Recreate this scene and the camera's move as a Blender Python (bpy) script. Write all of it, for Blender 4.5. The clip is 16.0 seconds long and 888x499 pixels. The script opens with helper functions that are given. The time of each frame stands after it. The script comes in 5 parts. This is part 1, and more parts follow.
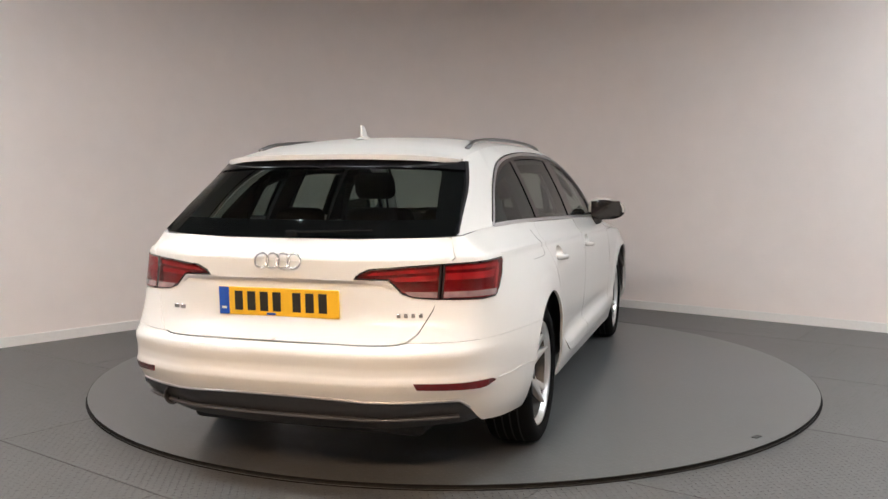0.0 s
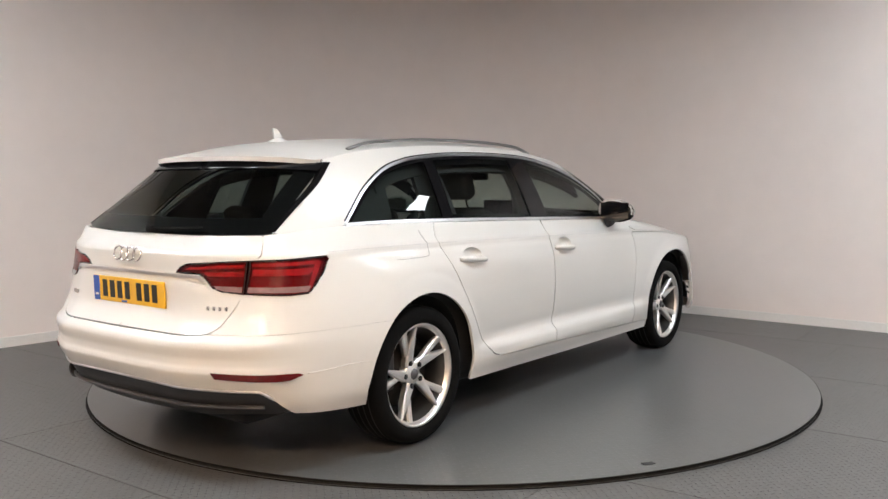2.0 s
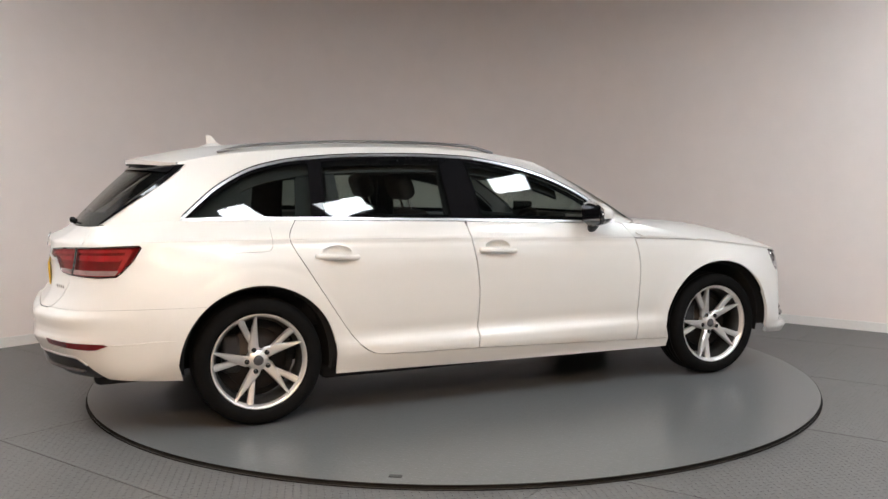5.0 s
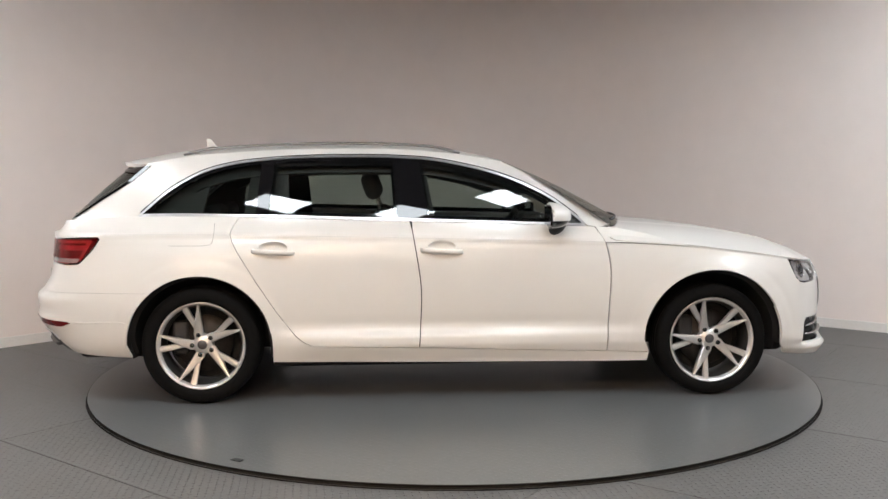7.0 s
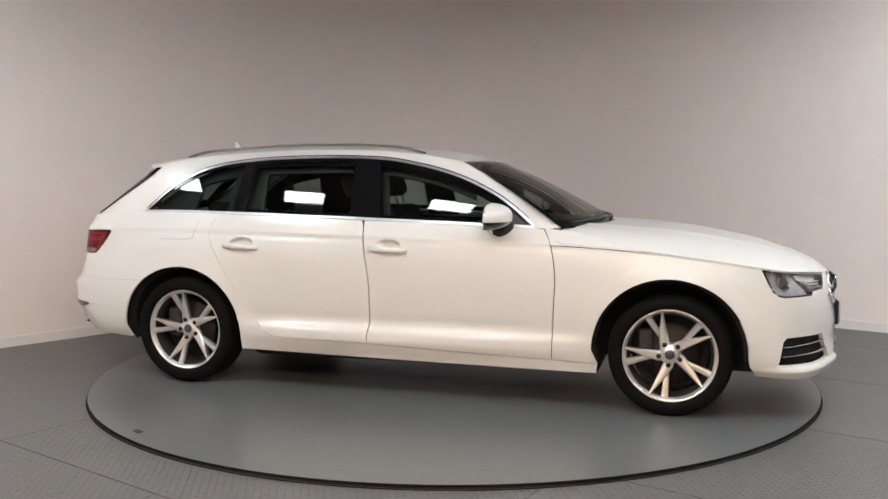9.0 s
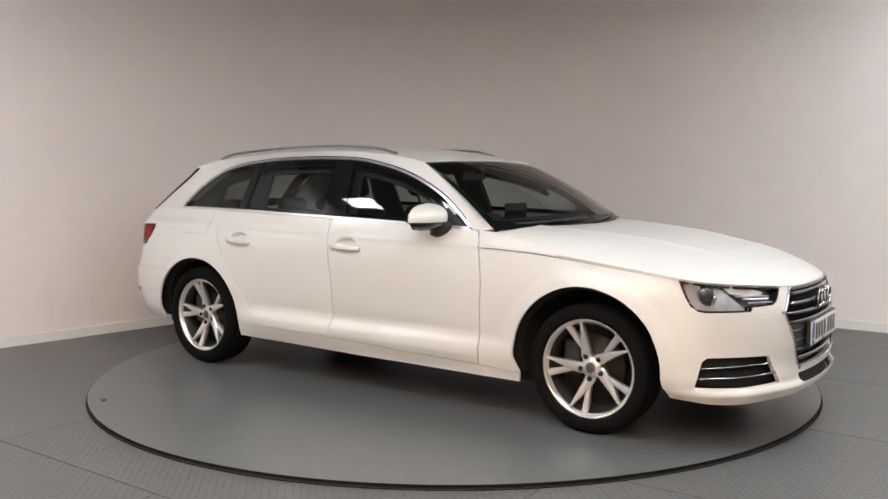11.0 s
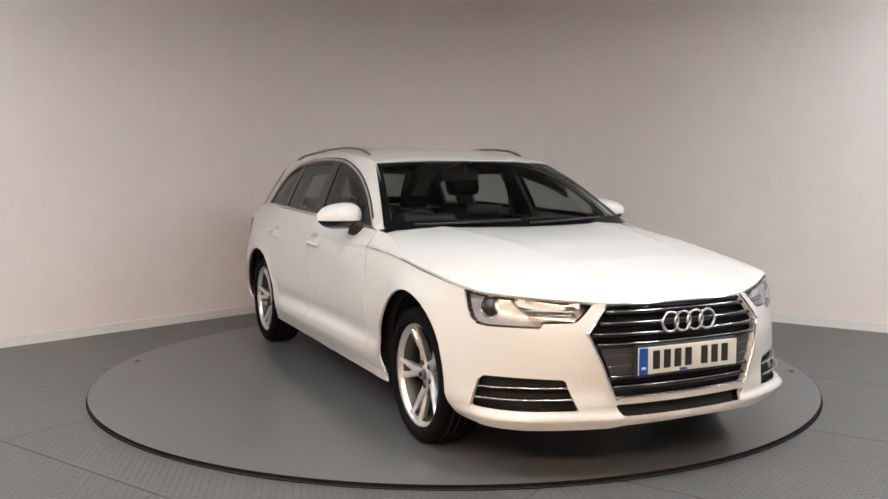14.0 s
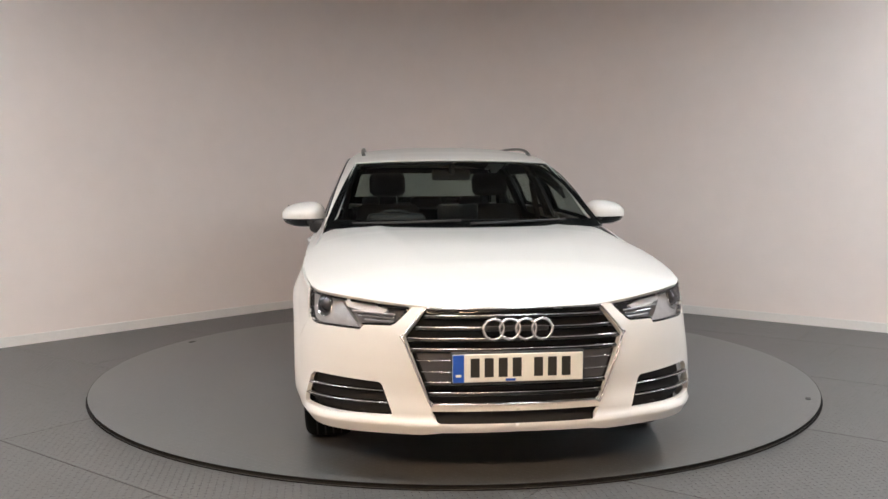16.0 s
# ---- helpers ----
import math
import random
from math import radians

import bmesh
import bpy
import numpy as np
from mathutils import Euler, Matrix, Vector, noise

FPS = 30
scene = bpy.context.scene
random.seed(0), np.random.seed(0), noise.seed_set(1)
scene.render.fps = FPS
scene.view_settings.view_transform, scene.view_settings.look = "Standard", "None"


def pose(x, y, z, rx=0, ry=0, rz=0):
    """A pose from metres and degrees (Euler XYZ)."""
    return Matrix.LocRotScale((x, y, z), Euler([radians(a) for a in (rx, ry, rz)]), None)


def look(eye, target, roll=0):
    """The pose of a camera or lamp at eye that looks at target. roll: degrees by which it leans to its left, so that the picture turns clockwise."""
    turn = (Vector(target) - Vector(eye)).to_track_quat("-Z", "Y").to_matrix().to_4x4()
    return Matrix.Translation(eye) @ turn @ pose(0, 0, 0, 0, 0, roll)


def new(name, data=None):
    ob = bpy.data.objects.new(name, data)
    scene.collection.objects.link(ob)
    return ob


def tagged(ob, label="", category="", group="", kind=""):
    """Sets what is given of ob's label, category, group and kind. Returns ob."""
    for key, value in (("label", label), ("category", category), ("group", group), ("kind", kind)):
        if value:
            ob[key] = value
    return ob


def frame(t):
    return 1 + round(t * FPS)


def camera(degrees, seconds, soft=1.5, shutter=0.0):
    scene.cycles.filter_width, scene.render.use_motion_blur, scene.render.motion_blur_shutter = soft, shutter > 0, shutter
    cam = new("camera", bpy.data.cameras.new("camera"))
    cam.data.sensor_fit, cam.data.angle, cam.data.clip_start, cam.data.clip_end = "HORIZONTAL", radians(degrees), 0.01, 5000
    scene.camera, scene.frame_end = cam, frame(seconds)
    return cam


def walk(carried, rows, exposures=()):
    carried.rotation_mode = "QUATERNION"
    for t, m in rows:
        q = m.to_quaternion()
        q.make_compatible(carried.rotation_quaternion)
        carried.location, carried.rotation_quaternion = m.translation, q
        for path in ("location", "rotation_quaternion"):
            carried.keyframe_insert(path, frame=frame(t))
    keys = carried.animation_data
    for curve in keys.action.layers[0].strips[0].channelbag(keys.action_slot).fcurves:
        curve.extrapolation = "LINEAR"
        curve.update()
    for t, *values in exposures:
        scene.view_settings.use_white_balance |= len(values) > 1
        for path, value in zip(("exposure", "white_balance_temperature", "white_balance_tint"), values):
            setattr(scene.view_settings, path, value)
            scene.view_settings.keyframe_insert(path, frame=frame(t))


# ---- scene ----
cam = camera(54.16, 16.0, soft=1.5)
EYE = (0.0, -5.622, 1.231)
YAW, PITCH, ROLL = radians(0.552), radians(-4.738), -0.174
AIM = (EYE[0] - math.sin(YAW) * math.cos(PITCH), EYE[1] + math.cos(YAW) * math.cos(PITCH), EYE[2] + math.sin(PITCH))
walk(cam, [(0.0, look(EYE, AIM, ROLL)), (16.0, look(EYE, AIM, ROLL))],
     exposures=((0.0, -0.06), (6.5, -0.09), (9.0, -0.10), (12.0, -0.02), (16.0, -0.02)))

# how far the turntable has turned, every half second
TURN = (72.97, 68.33, 63.63, 58.61, 53.74, 49.04, 44.19, 39.11, 34.07, 29.10, 24.15, 19.21, 14.26, 9.28, 4.30, -0.70, -5.71,
        -10.65, -15.57, -20.42, -25.25, -30.08, -34.90, -39.72, -44.53, -49.37, -53.91, -58.61, -63.49, -68.23, -72.97, -77.79, -82.49)
CAR_X, CAR_Y, CAR_TURN = -1.4334, -0.0251, -0.25   # rear axle from the turntable's pivot
TABLE_R, TABLE_H = 2.223, 0.023

# ---- world ----
world = bpy.data.worlds.new("world")
scene.world = world
world.use_nodes = True
world.node_tree.nodes["Background"].inputs[0].default_value = (0.55, 0.55, 0.56, 1)
world.node_tree.nodes["Background"].inputs[1].default_value = 0.05


# ---- materials ----
def mat(name, color, rough=0.5, metal=0.0, coat=0.0, vary=0.06, grain=40.0, patch_size=1.5, bump=0.0, bump_scale=200.0, emit=0.0, spec=0.5):
    m = bpy.data.materials.new(name)
    m.use_nodes = True
    nt = m.node_tree
    b = nt.nodes["Principled BSDF"]
    b.inputs["Roughness"].default_value, b.inputs["Metallic"].default_value = rough, metal
    b.inputs["Coat Weight"].default_value, b.inputs["Coat Roughness"].default_value = coat, 0.03
    b.inputs["Specular IOR Level"].default_value = spec
    co = nt.nodes.new("ShaderNodeTexCoord")
    fine, broad = nt.nodes.new("ShaderNodeTexNoise"), nt.nodes.new("ShaderNodeTexNoise")
    fine.inputs["Scale"].default_value, broad.inputs["Scale"].default_value = grain, patch_size
    fine.inputs["Detail"].default_value = broad.inputs["Detail"].default_value = 4
    mixed = nt.nodes.new("ShaderNodeMath")
    mixed.operation = "MULTIPLY_ADD"
    mixed.inputs[1].default_value = 0.5
    half = nt.nodes.new("ShaderNodeMath")
    half.operation = "MULTIPLY"
    half.inputs[1].default_value = 0.5
    nt.links.new(co.outputs["Object"], fine.inputs["Vector"])
    nt.links.new(co.outputs["Object"], broad.inputs["Vector"])
    nt.links.new(broad.outputs["Fac"], half.inputs[0])
    nt.links.new(fine.outputs["Fac"], mixed.inputs[0])
    nt.links.new(half.outputs[0], mixed.inputs[2])
    ramp = nt.nodes.new("ShaderNodeValToRGB")
    lo, hi = [max(c * (1 - vary), 0) for c in color], [min(c * (1 + vary), 1) for c in color]
    ramp.color_ramp.elements[0].position, ramp.color_ramp.elements[0].color = 0.3, (*lo, 1)
    ramp.color_ramp.elements[1].position, ramp.color_ramp.elements[1].color = 0.7, (*hi, 1)
    nt.links.new(mixed.outputs[0], ramp.inputs["Fac"])
    nt.links.new(ramp.outputs["Color"], b.inputs["Base Color"])
    if bump:
        n, bp = nt.nodes.new("ShaderNodeTexNoise"), nt.nodes.new("ShaderNodeBump")
        n.inputs["Scale"].default_value, bp.inputs["Strength"].default_value, bp.inputs["Distance"].default_value = bump_scale, bump, 0.002
        nt.links.new(co.outputs["Object"], n.inputs["Vector"])
        nt.links.new(n.outputs["Fac"], bp.inputs["Height"])
        nt.links.new(bp.outputs["Normal"], b.inputs["Normal"])
    if emit:
        b.inputs["Emission Color"].default_value, b.inputs["Emission Strength"].default_value = (*color, 1), emit
    return m


def glass(name, tint, rough=0.0):
    """Thin tinted glazing: light goes straight through it, and it mirrors by its index."""
    m = bpy.data.materials.new(name)
    m.use_nodes = True
    nt = m.node_tree
    nt.nodes.remove(nt.nodes["Principled BSDF"])
    clear, gloss = nt.nodes.new("ShaderNodeBsdfTransparent"), nt.nodes.new("ShaderNodeBsdfGlossy")
    mix, fres = nt.nodes.new("ShaderNodeMixShader"), nt.nodes.new("ShaderNodeLayerWeight")
    clear.inputs["Color"].default_value = (*tint, 1)
    gloss.inputs["Roughness"].default_value, fres.inputs["Blend"].default_value = rough, 0.5
    rise, share = nt.nodes.new("ShaderNodeMath"), nt.nodes.new("ShaderNodeMath")
    rise.operation, share.operation = "POWER", "MULTIPLY_ADD"
    rise.inputs[1].default_value = 5.0
    share.inputs[1].default_value, share.inputs[2].default_value = 0.65, 0.04
    nt.links.new(fres.outputs["Facing"], rise.inputs[0])
    nt.links.new(rise.outputs[0], share.inputs[0])
    nt.links.new(share.outputs[0], mix.inputs[0])
    nt.links.new(clear.outputs[0], mix.inputs[1])
    nt.links.new(gloss.outputs[0], mix.inputs[2])
    nt.links.new(mix.outputs[0], nt.nodes["Material Output"].inputs["Surface"])
    return m


def tread_plate(name, color, rough=0.42, relief=0.011, vary=0.16):
    """Grey painted steel with raised lozenges, turned by quarter turns from cell to cell."""
    m = mat(name, color, rough=rough, vary=vary, grain=25, patch_size=0.9)
    nt = m.node_tree
    b = nt.nodes["Principled BSDF"]
    co = nt.nodes.new("ShaderNodeTexCoord")
    turn = nt.nodes.new("ShaderNodeMapping")
    turn.inputs["Scale"].default_value = (32, 32, 32)
    turn.inputs["Rotation"].default_value = (0, 0, radians(45))
    nt.links.new(co.outputs["Object"], turn.inputs["Vector"])
    sep = nt.nodes.new("ShaderNodeSeparateXYZ")
    nt.links.new(turn.outputs[0], sep.inputs[0])

    def math_node(op, a, c=None):
        n = nt.nodes.new("ShaderNodeMath")
        n.operation = op
        for k, v in enumerate((a, c)):
            if v is None:
                continue
            if isinstance(v, (int, float)):
                n.inputs[k].default_value = v
            else:
                nt.links.new(v, n.inputs[k])
        return n.outputs[0]
    fx = math_node("SUBTRACT", math_node("FRACT", sep.outputs[0]), 0.5)
    fy = math_node("SUBTRACT", math_node("FRACT", sep.outputs[1]), 0.5)
    odd = math_node("MODULO", math_node("ABSOLUTE", math_node("ADD", math_node("FLOOR", sep.outputs[0]), math_node("FLOOR", sep.outputs[1]))), 2.0)
    ax, ay = math_node("ABSOLUTE", fx), math_node("ABSOLUTE", fy)
    one = math_node("ADD", math_node("MULTIPLY", ax, 2.2), math_node("MULTIPLY", ay, 7.0))
    two = math_node("ADD", math_node("MULTIPLY", ax, 7.0), math_node("MULTIPLY", ay, 2.2))
    pick = math_node("ADD", math_node("MULTIPLY", one, odd), math_node("MULTIPLY", two, math_node("SUBTRACT", 1.0, odd)))
    height = math_node("SUBTRACT", 1.0, math_node("MINIMUM", pick, 1.0))
    bp = nt.nodes.new("ShaderNodeBump")
    bp.inputs["Strength"].default_value, bp.inputs["Distance"].default_value = 1.0, relief
    nt.links.new(height, bp.inputs["Height"])
    nt.links.new(bp.outputs["Normal"], b.inputs["Normal"])
    return m


PAINT = mat("white_paint", (0.695, 0.683, 0.655), rough=0.34, coat=0.6, vary=0.012, grain=3)
PAINT.node_tree.nodes["Principled BSDF"].inputs["Coat Roughness"].default_value = 0.14
GAP = mat("dark_cavity", (0.012, 0.012, 0.013), rough=0.8)
PLASTIC = mat("black_plastic", (0.022, 0.022, 0.024), rough=0.45, vary=0.15, bump=0.15, bump_scale=600)
GREY_PLASTIC = mat("dark_grey_plastic", (0.06, 0.06, 0.065), rough=0.38, vary=0.1)
GLOSS_BLACK = mat("gloss_black", (0.007, 0.007, 0.008), rough=0.04, coat=0.2)
PILLAR = mat("black_pillar_trim", (0.006, 0.006, 0.007), rough=0.02, spec=0.2, vary=0.1)
RUBBER = mat("tyre_rubber", (0.006, 0.0058, 0.0058), rough=0.8, spec=0.08, vary=0.2, grain=60, bump=0.2, bump_scale=300)
CHROME = mat("chrome", (0.74, 0.74, 0.75), rough=0.13, metal=1.0, vary=0.02)
DARK_CHROME = mat("dark_chrome", (0.55, 0.55, 0.57), rough=0.16, metal=1.0, vary=0.03)
ALU = mat("brushed_aluminium", (0.60, 0.60, 0.61), rough=0.28, metal=1.0, vary=0.05)
RAIL = mat("satin_rail", (0.26, 0.255, 0.25), rough=0.34, metal=1.0, vary=0.05)
# darker copy of the alloy, the shade between the spokes in its colour
BARREL = mat("shaded_alloy_barrel", (0.085, 0.083, 0.08), rough=0.4, metal=0.8, vary=0.1)
ALLOY = mat("alloy_silver", (0.76, 0.75, 0.735), rough=0.30, metal=0.82, coat=0.3, vary=0.05)
DISC = mat("cast_iron", (0.035, 0.031, 0.029), rough=0.5, metal=0.8, vary=0.3, grain=25)
LAMP_GUIDE = mat("lamp_light_guide", (0.66, 0.60, 0.60), rough=0.25, vary=0.35, grain=18, patch_size=9)
LAMP_DARK = mat("lamp_inner_shade", (0.24, 0.22, 0.22), rough=0.3, vary=0.6, grain=22, patch_size=7)
DEEP_RED = mat("deep_red_reflector", (0.11, 0.003, 0.004), rough=0.12, coat=0.6, vary=0.3, grain=40)
LAMP_EDGE = mat("dark_lamp_edge", (0.020, 0.003, 0.004), rough=0.08, coat=1.0, vary=0.3, grain=30)
SMOKE_LENS = mat("clear_grey_lens", (0.27, 0.15, 0.15), rough=0.12, coat=1.0, vary=0.35, grain=30)
# mottled tone stands in for broken reflections inside the headlight
LAMP_SILVER = mat("lamp_reflector", (0.40, 0.40, 0.41), rough=0.32, metal=0.25, vary=0.25, grain=25, patch_size=12)
WINDOW = glass("window_glass", (0.50, 0.565, 0.535))
SCREEN = glass("screen_glass", (0.56, 0.62, 0.59))
PRIVACY = glass("rear_glass", (0.33, 0.385, 0.36))
RED_GLASS = glass("red_lamp_glass", (0.52, 0.012, 0.018))
LAMP_WHITE = mat("white_light_guide", (0.66, 0.66, 0.66), rough=0.2, vary=0.08, grain=60)
LAMP_GREY = mat("lamp_inner_grey", (0.20, 0.20, 0.21), rough=0.3, metal=0.3, vary=0.4, grain=30, patch_size=14)
PROJECTOR = mat("projector_glass", (0.10, 0.10, 0.11), rough=0.06, metal=0.7, vary=0.3, grain=40)
CLEAR = glass("lamp_glass", (0.93, 0.94, 0.95))
FABRIC = mat("black_seat_cloth", (0.018, 0.018, 0.020), rough=0.85, vary=0.25, grain=120, bump=0.4, bump_scale=500)
LINING = mat("dark_grey_headlining", (0.10, 0.10, 0.10), rough=0.9, vary=0.08)
TRIM = mat("dark_cabin_trim", (0.014, 0.0145, 0.015), rough=0.6, vary=0.12)
PLATE_Y = mat("yellow_plate", (0.80, 0.45, 0.02), rough=0.35, coat=0.4, vary=0.03)
PLATE_W = mat("white_plate", (0.72, 0.70, 0.62), rough=0.35, coat=0.4, vary=0.03)
PLATE_B = mat("blue_plate_band", (0.01, 0.08, 0.42), rough=0.35, coat=0.4, vary=0.05)
PLATE_K = mat("plate_black", (0.02, 0.018, 0.014), rough=0.4, vary=0.1)
FLOOR_M = tread_plate("painted_tread_plate", (0.111, 0.110, 0.109))
TABLE_M = tread_plate("grey_floor_paint", (0.109, 0.113, 0.114), rough=0.28, relief=0.0007, vary=0.12)
RIM_STEEL = mat("worn_rim_steel", (0.010, 0.009, 0.008), rough=0.75, metal=0.0, vary=0.35, grain=30, patch_size=5.0)
SEAL = mat("black_rubber_edge", (0.011, 0.010, 0.0095), rough=0.85, spec=0.1, vary=0.2)
WALL_M = mat("wall_paint", (0.92, 0.845, 0.815), rough=0.75, vary=0.025, grain=6, patch_size=0.45, bump=0.05, bump_scale=90)
SKIRT_M = mat("skirting_paint", (0.86, 0.84, 0.82), rough=0.5, vary=0.04)
# for the added unseen walls; its tone sets how much light they return
BACK_M = mat("unseen_wall_paint", (0.80, 0.755, 0.735), rough=0.8, vary=0.05, grain=6, bump=0.05, bump_scale=90)
CEIL_M = mat("ceiling_paint", (0.25, 0.25, 0.252), rough=0.9, vary=0.03)
PANEL_GLOW = mat("lit_diffuser", (0.88, 0.945, 1.0), rough=0.6, vary=0.0, emit=49.0)
# warm fill for the unseen panels added behind the camera
WARM_FILL = mat("warm_fill_diffuser", (1.0, 0.70, 0.46), rough=0.6, vary=0.0, emit=54.0)
# grey of the lamp frames and of the drawn shade line on the shoulder
STEEL_AND_SHADE = mat("steel_and_shade_grey", (0.5, 0.5, 0.5), rough=0.5, vary=0.05)


# ---- mesh helpers ----
def mesh_of(name, verts, faces, smooth=True):
    me = bpy.data.meshes.new(name)
    me.from_pydata([tuple(v) for v in verts], [], [tuple(int(i) for i in f) for f in faces])
    if smooth is True:
        me.polygons.foreach_set("use_smooth", [True] * len(me.polygons))
    elif smooth is not False:
        me.polygons.foreach_set("use_smooth", list(smooth))
    me.update()
    return me


def part(name, geo, material, parent, label=""):
    """Links one mesh under a thing or a part. geo: (verts, faces[, smooth]), a mesh or a bmesh."""
    if isinstance(geo, bmesh.types.BMesh):
        me = bpy.data.meshes.new(name)
        geo.to_mesh(me)
        geo.free()
    elif isinstance(geo, bpy.types.Mesh):
        me = geo
    else:
        me = mesh_of(name, *geo)
    if not me.materials:
        me.materials.append(material)
    ob = new(name, me)
    if parent is not None:
        ob.parent = parent
    if label:
        ob["label"] = label
    return ob


def join(geos):
    """Several (verts, faces, smooth) in one; halves that meet on the middle plane are sewn."""
    verts, faces, smooth = [], [], []
    middle = {}
    for g in geos:
        v, f = g[0], g[1]
        s = g[2] if len(g) > 2 and not isinstance(g[2], bool) else [True if len(g) < 3 else g[2]] * len(f)
        index = []
        for p in v:
            key = tuple(round(float(c), 4) for c in p) if abs(p[1]) < 2e-5 else None
            if key is not None and key in middle:
                index.append(middle[key])
                continue
            if key is not None:
                middle[key] = len(verts)
            index.append(len(verts))
            verts.append(p)
        for face, sm in zip(f, s):
            n = [index[i] for i in face]
            n = [a for k, a in enumerate(n) if a != n[k - 1]]
            if len(set(n)) == len(n) >= 3:
                faces.append(n)
                smooth.append(sm)
    return verts, faces, smooth


def rounded_box(size, at=(0, 0, 0), r=0.02, seg=2, turn=None, taper=1.0):
    bm = bmesh.new()
    bmesh.ops.create_cube(bm, size=1.0)
    for v in bm.verts:
        k = taper if v.co.z > 0 else 1.0
        v.co = Vector((v.co.x * size[0] * k, v.co.y * size[1] * k, v.co.z * size[2]))
    if r:
        bmesh.ops.bevel(bm, geom=list(bm.edges), offset=min(r, min(size) * 0.45), segments=seg, profile=0.5, affect="EDGES")
    m = Matrix.Translation(at) @ (turn if turn is not None else Matrix())
    bm.transform(m)
    big = 0.25 * max(f.calc_area() for f in bm.faces)
    for f in bm.faces:
        f.smooth = r > 0.02 or f.calc_area() < big
    return bm


def merge(*bms):
    out = bmesh.new()
    for b in bms:
        me = bpy.data.meshes.new("tmp")
        b.to_mesh(me)
        b.free()
        out.from_mesh(me)
        bpy.data.meshes.remove(me)
    return out


def lathe(profile, n=48, axis_y=True):
    """A ring turned about the y axis from (radius, y) pairs."""
    verts, faces = [], []
    for r, y in profile:
        for k in range(n):
            a = 2 * math.pi * k / n
            verts.append((r * math.cos(a), y, r * math.sin(a)))
    for i in range(len(profile) - 1):
        for k in range(n):
            a, b = i * n + k, i * n + (k + 1) % n
            faces.append((a, b, b + n, a + n))
    return verts, faces


def tube(path, width, height=None, closed=False, n=8, up=(0, 0, 1)):
    """A bar of oval section along a path."""
    height = height or width
    p = [Vector(q) for q in path]
    verts, faces = [], []
    for i, q in enumerate(p):
        a = p[i - 1] if (i or closed) else q
        b = p[(i + 1) % len(p)] if (i < len(p) - 1 or closed) else q
        d = (b - a).normalized()
        side = d.cross(Vector(up))
        side = side.normalized() if side.length > 1e-4 else Vector((1, 0, 0))
        top = side.cross(d).normalized()
        for k in range(n):
            ang = 2 * math.pi * k / n
            verts.append(q + side * (math.cos(ang) * width / 2) + top * (math.sin(ang) * height / 2))
    m = len(p)
    for i in range(m if closed else m - 1):
        for k in range(n):
            a, b = i * n + k, i * n + (k + 1) % n
            c, d = ((i + 1) % m) * n + (k + 1) % n, ((i + 1) % m) * n + k
            faces.append((a, b, c, d))
    if not closed:
        faces.append(tuple(range(n - 1, -1, -1)))
        faces.append(tuple(range((m - 1) * n, m * n)))
    return verts, faces


def inside(poly, a, b):
    """Which of the points lie in the outline."""
    p = np.asarray(poly, float)
    q = np.roll(p, -1, 0)
    got = np.zeros(a.shape, bool)
    for (x0, y0), (x1, y1) in zip(p, q):
        if y0 == y1:
            continue
        cross = ((y0 > b) != (y1 > b)) & (a < (x1 - x0) * (b - y0) / (y1 - y0) + x0)
        got ^= cross
    return got


def inset(poly, d):
    """An outline drawn in by d all round."""
    p = np.asarray(poly, float)
    area = 0.5 * np.sum(p[:, 0] * np.roll(p[:, 1], -1) - np.roll(p[:, 0], -1) * p[:, 1])
    e = np.roll(p, -1, 0) - p
    e /= np.maximum(np.linalg.norm(e, axis=1, keepdims=True), 1e-9)
    n = np.stack([-e[:, 1], e[:, 0]], 1) * (1 if area > 0 else -1)
    m = n + np.roll(n, 1, 0)
    m /= np.maximum((m * n).sum(1, keepdims=True), 0.35)
    return p + m * d


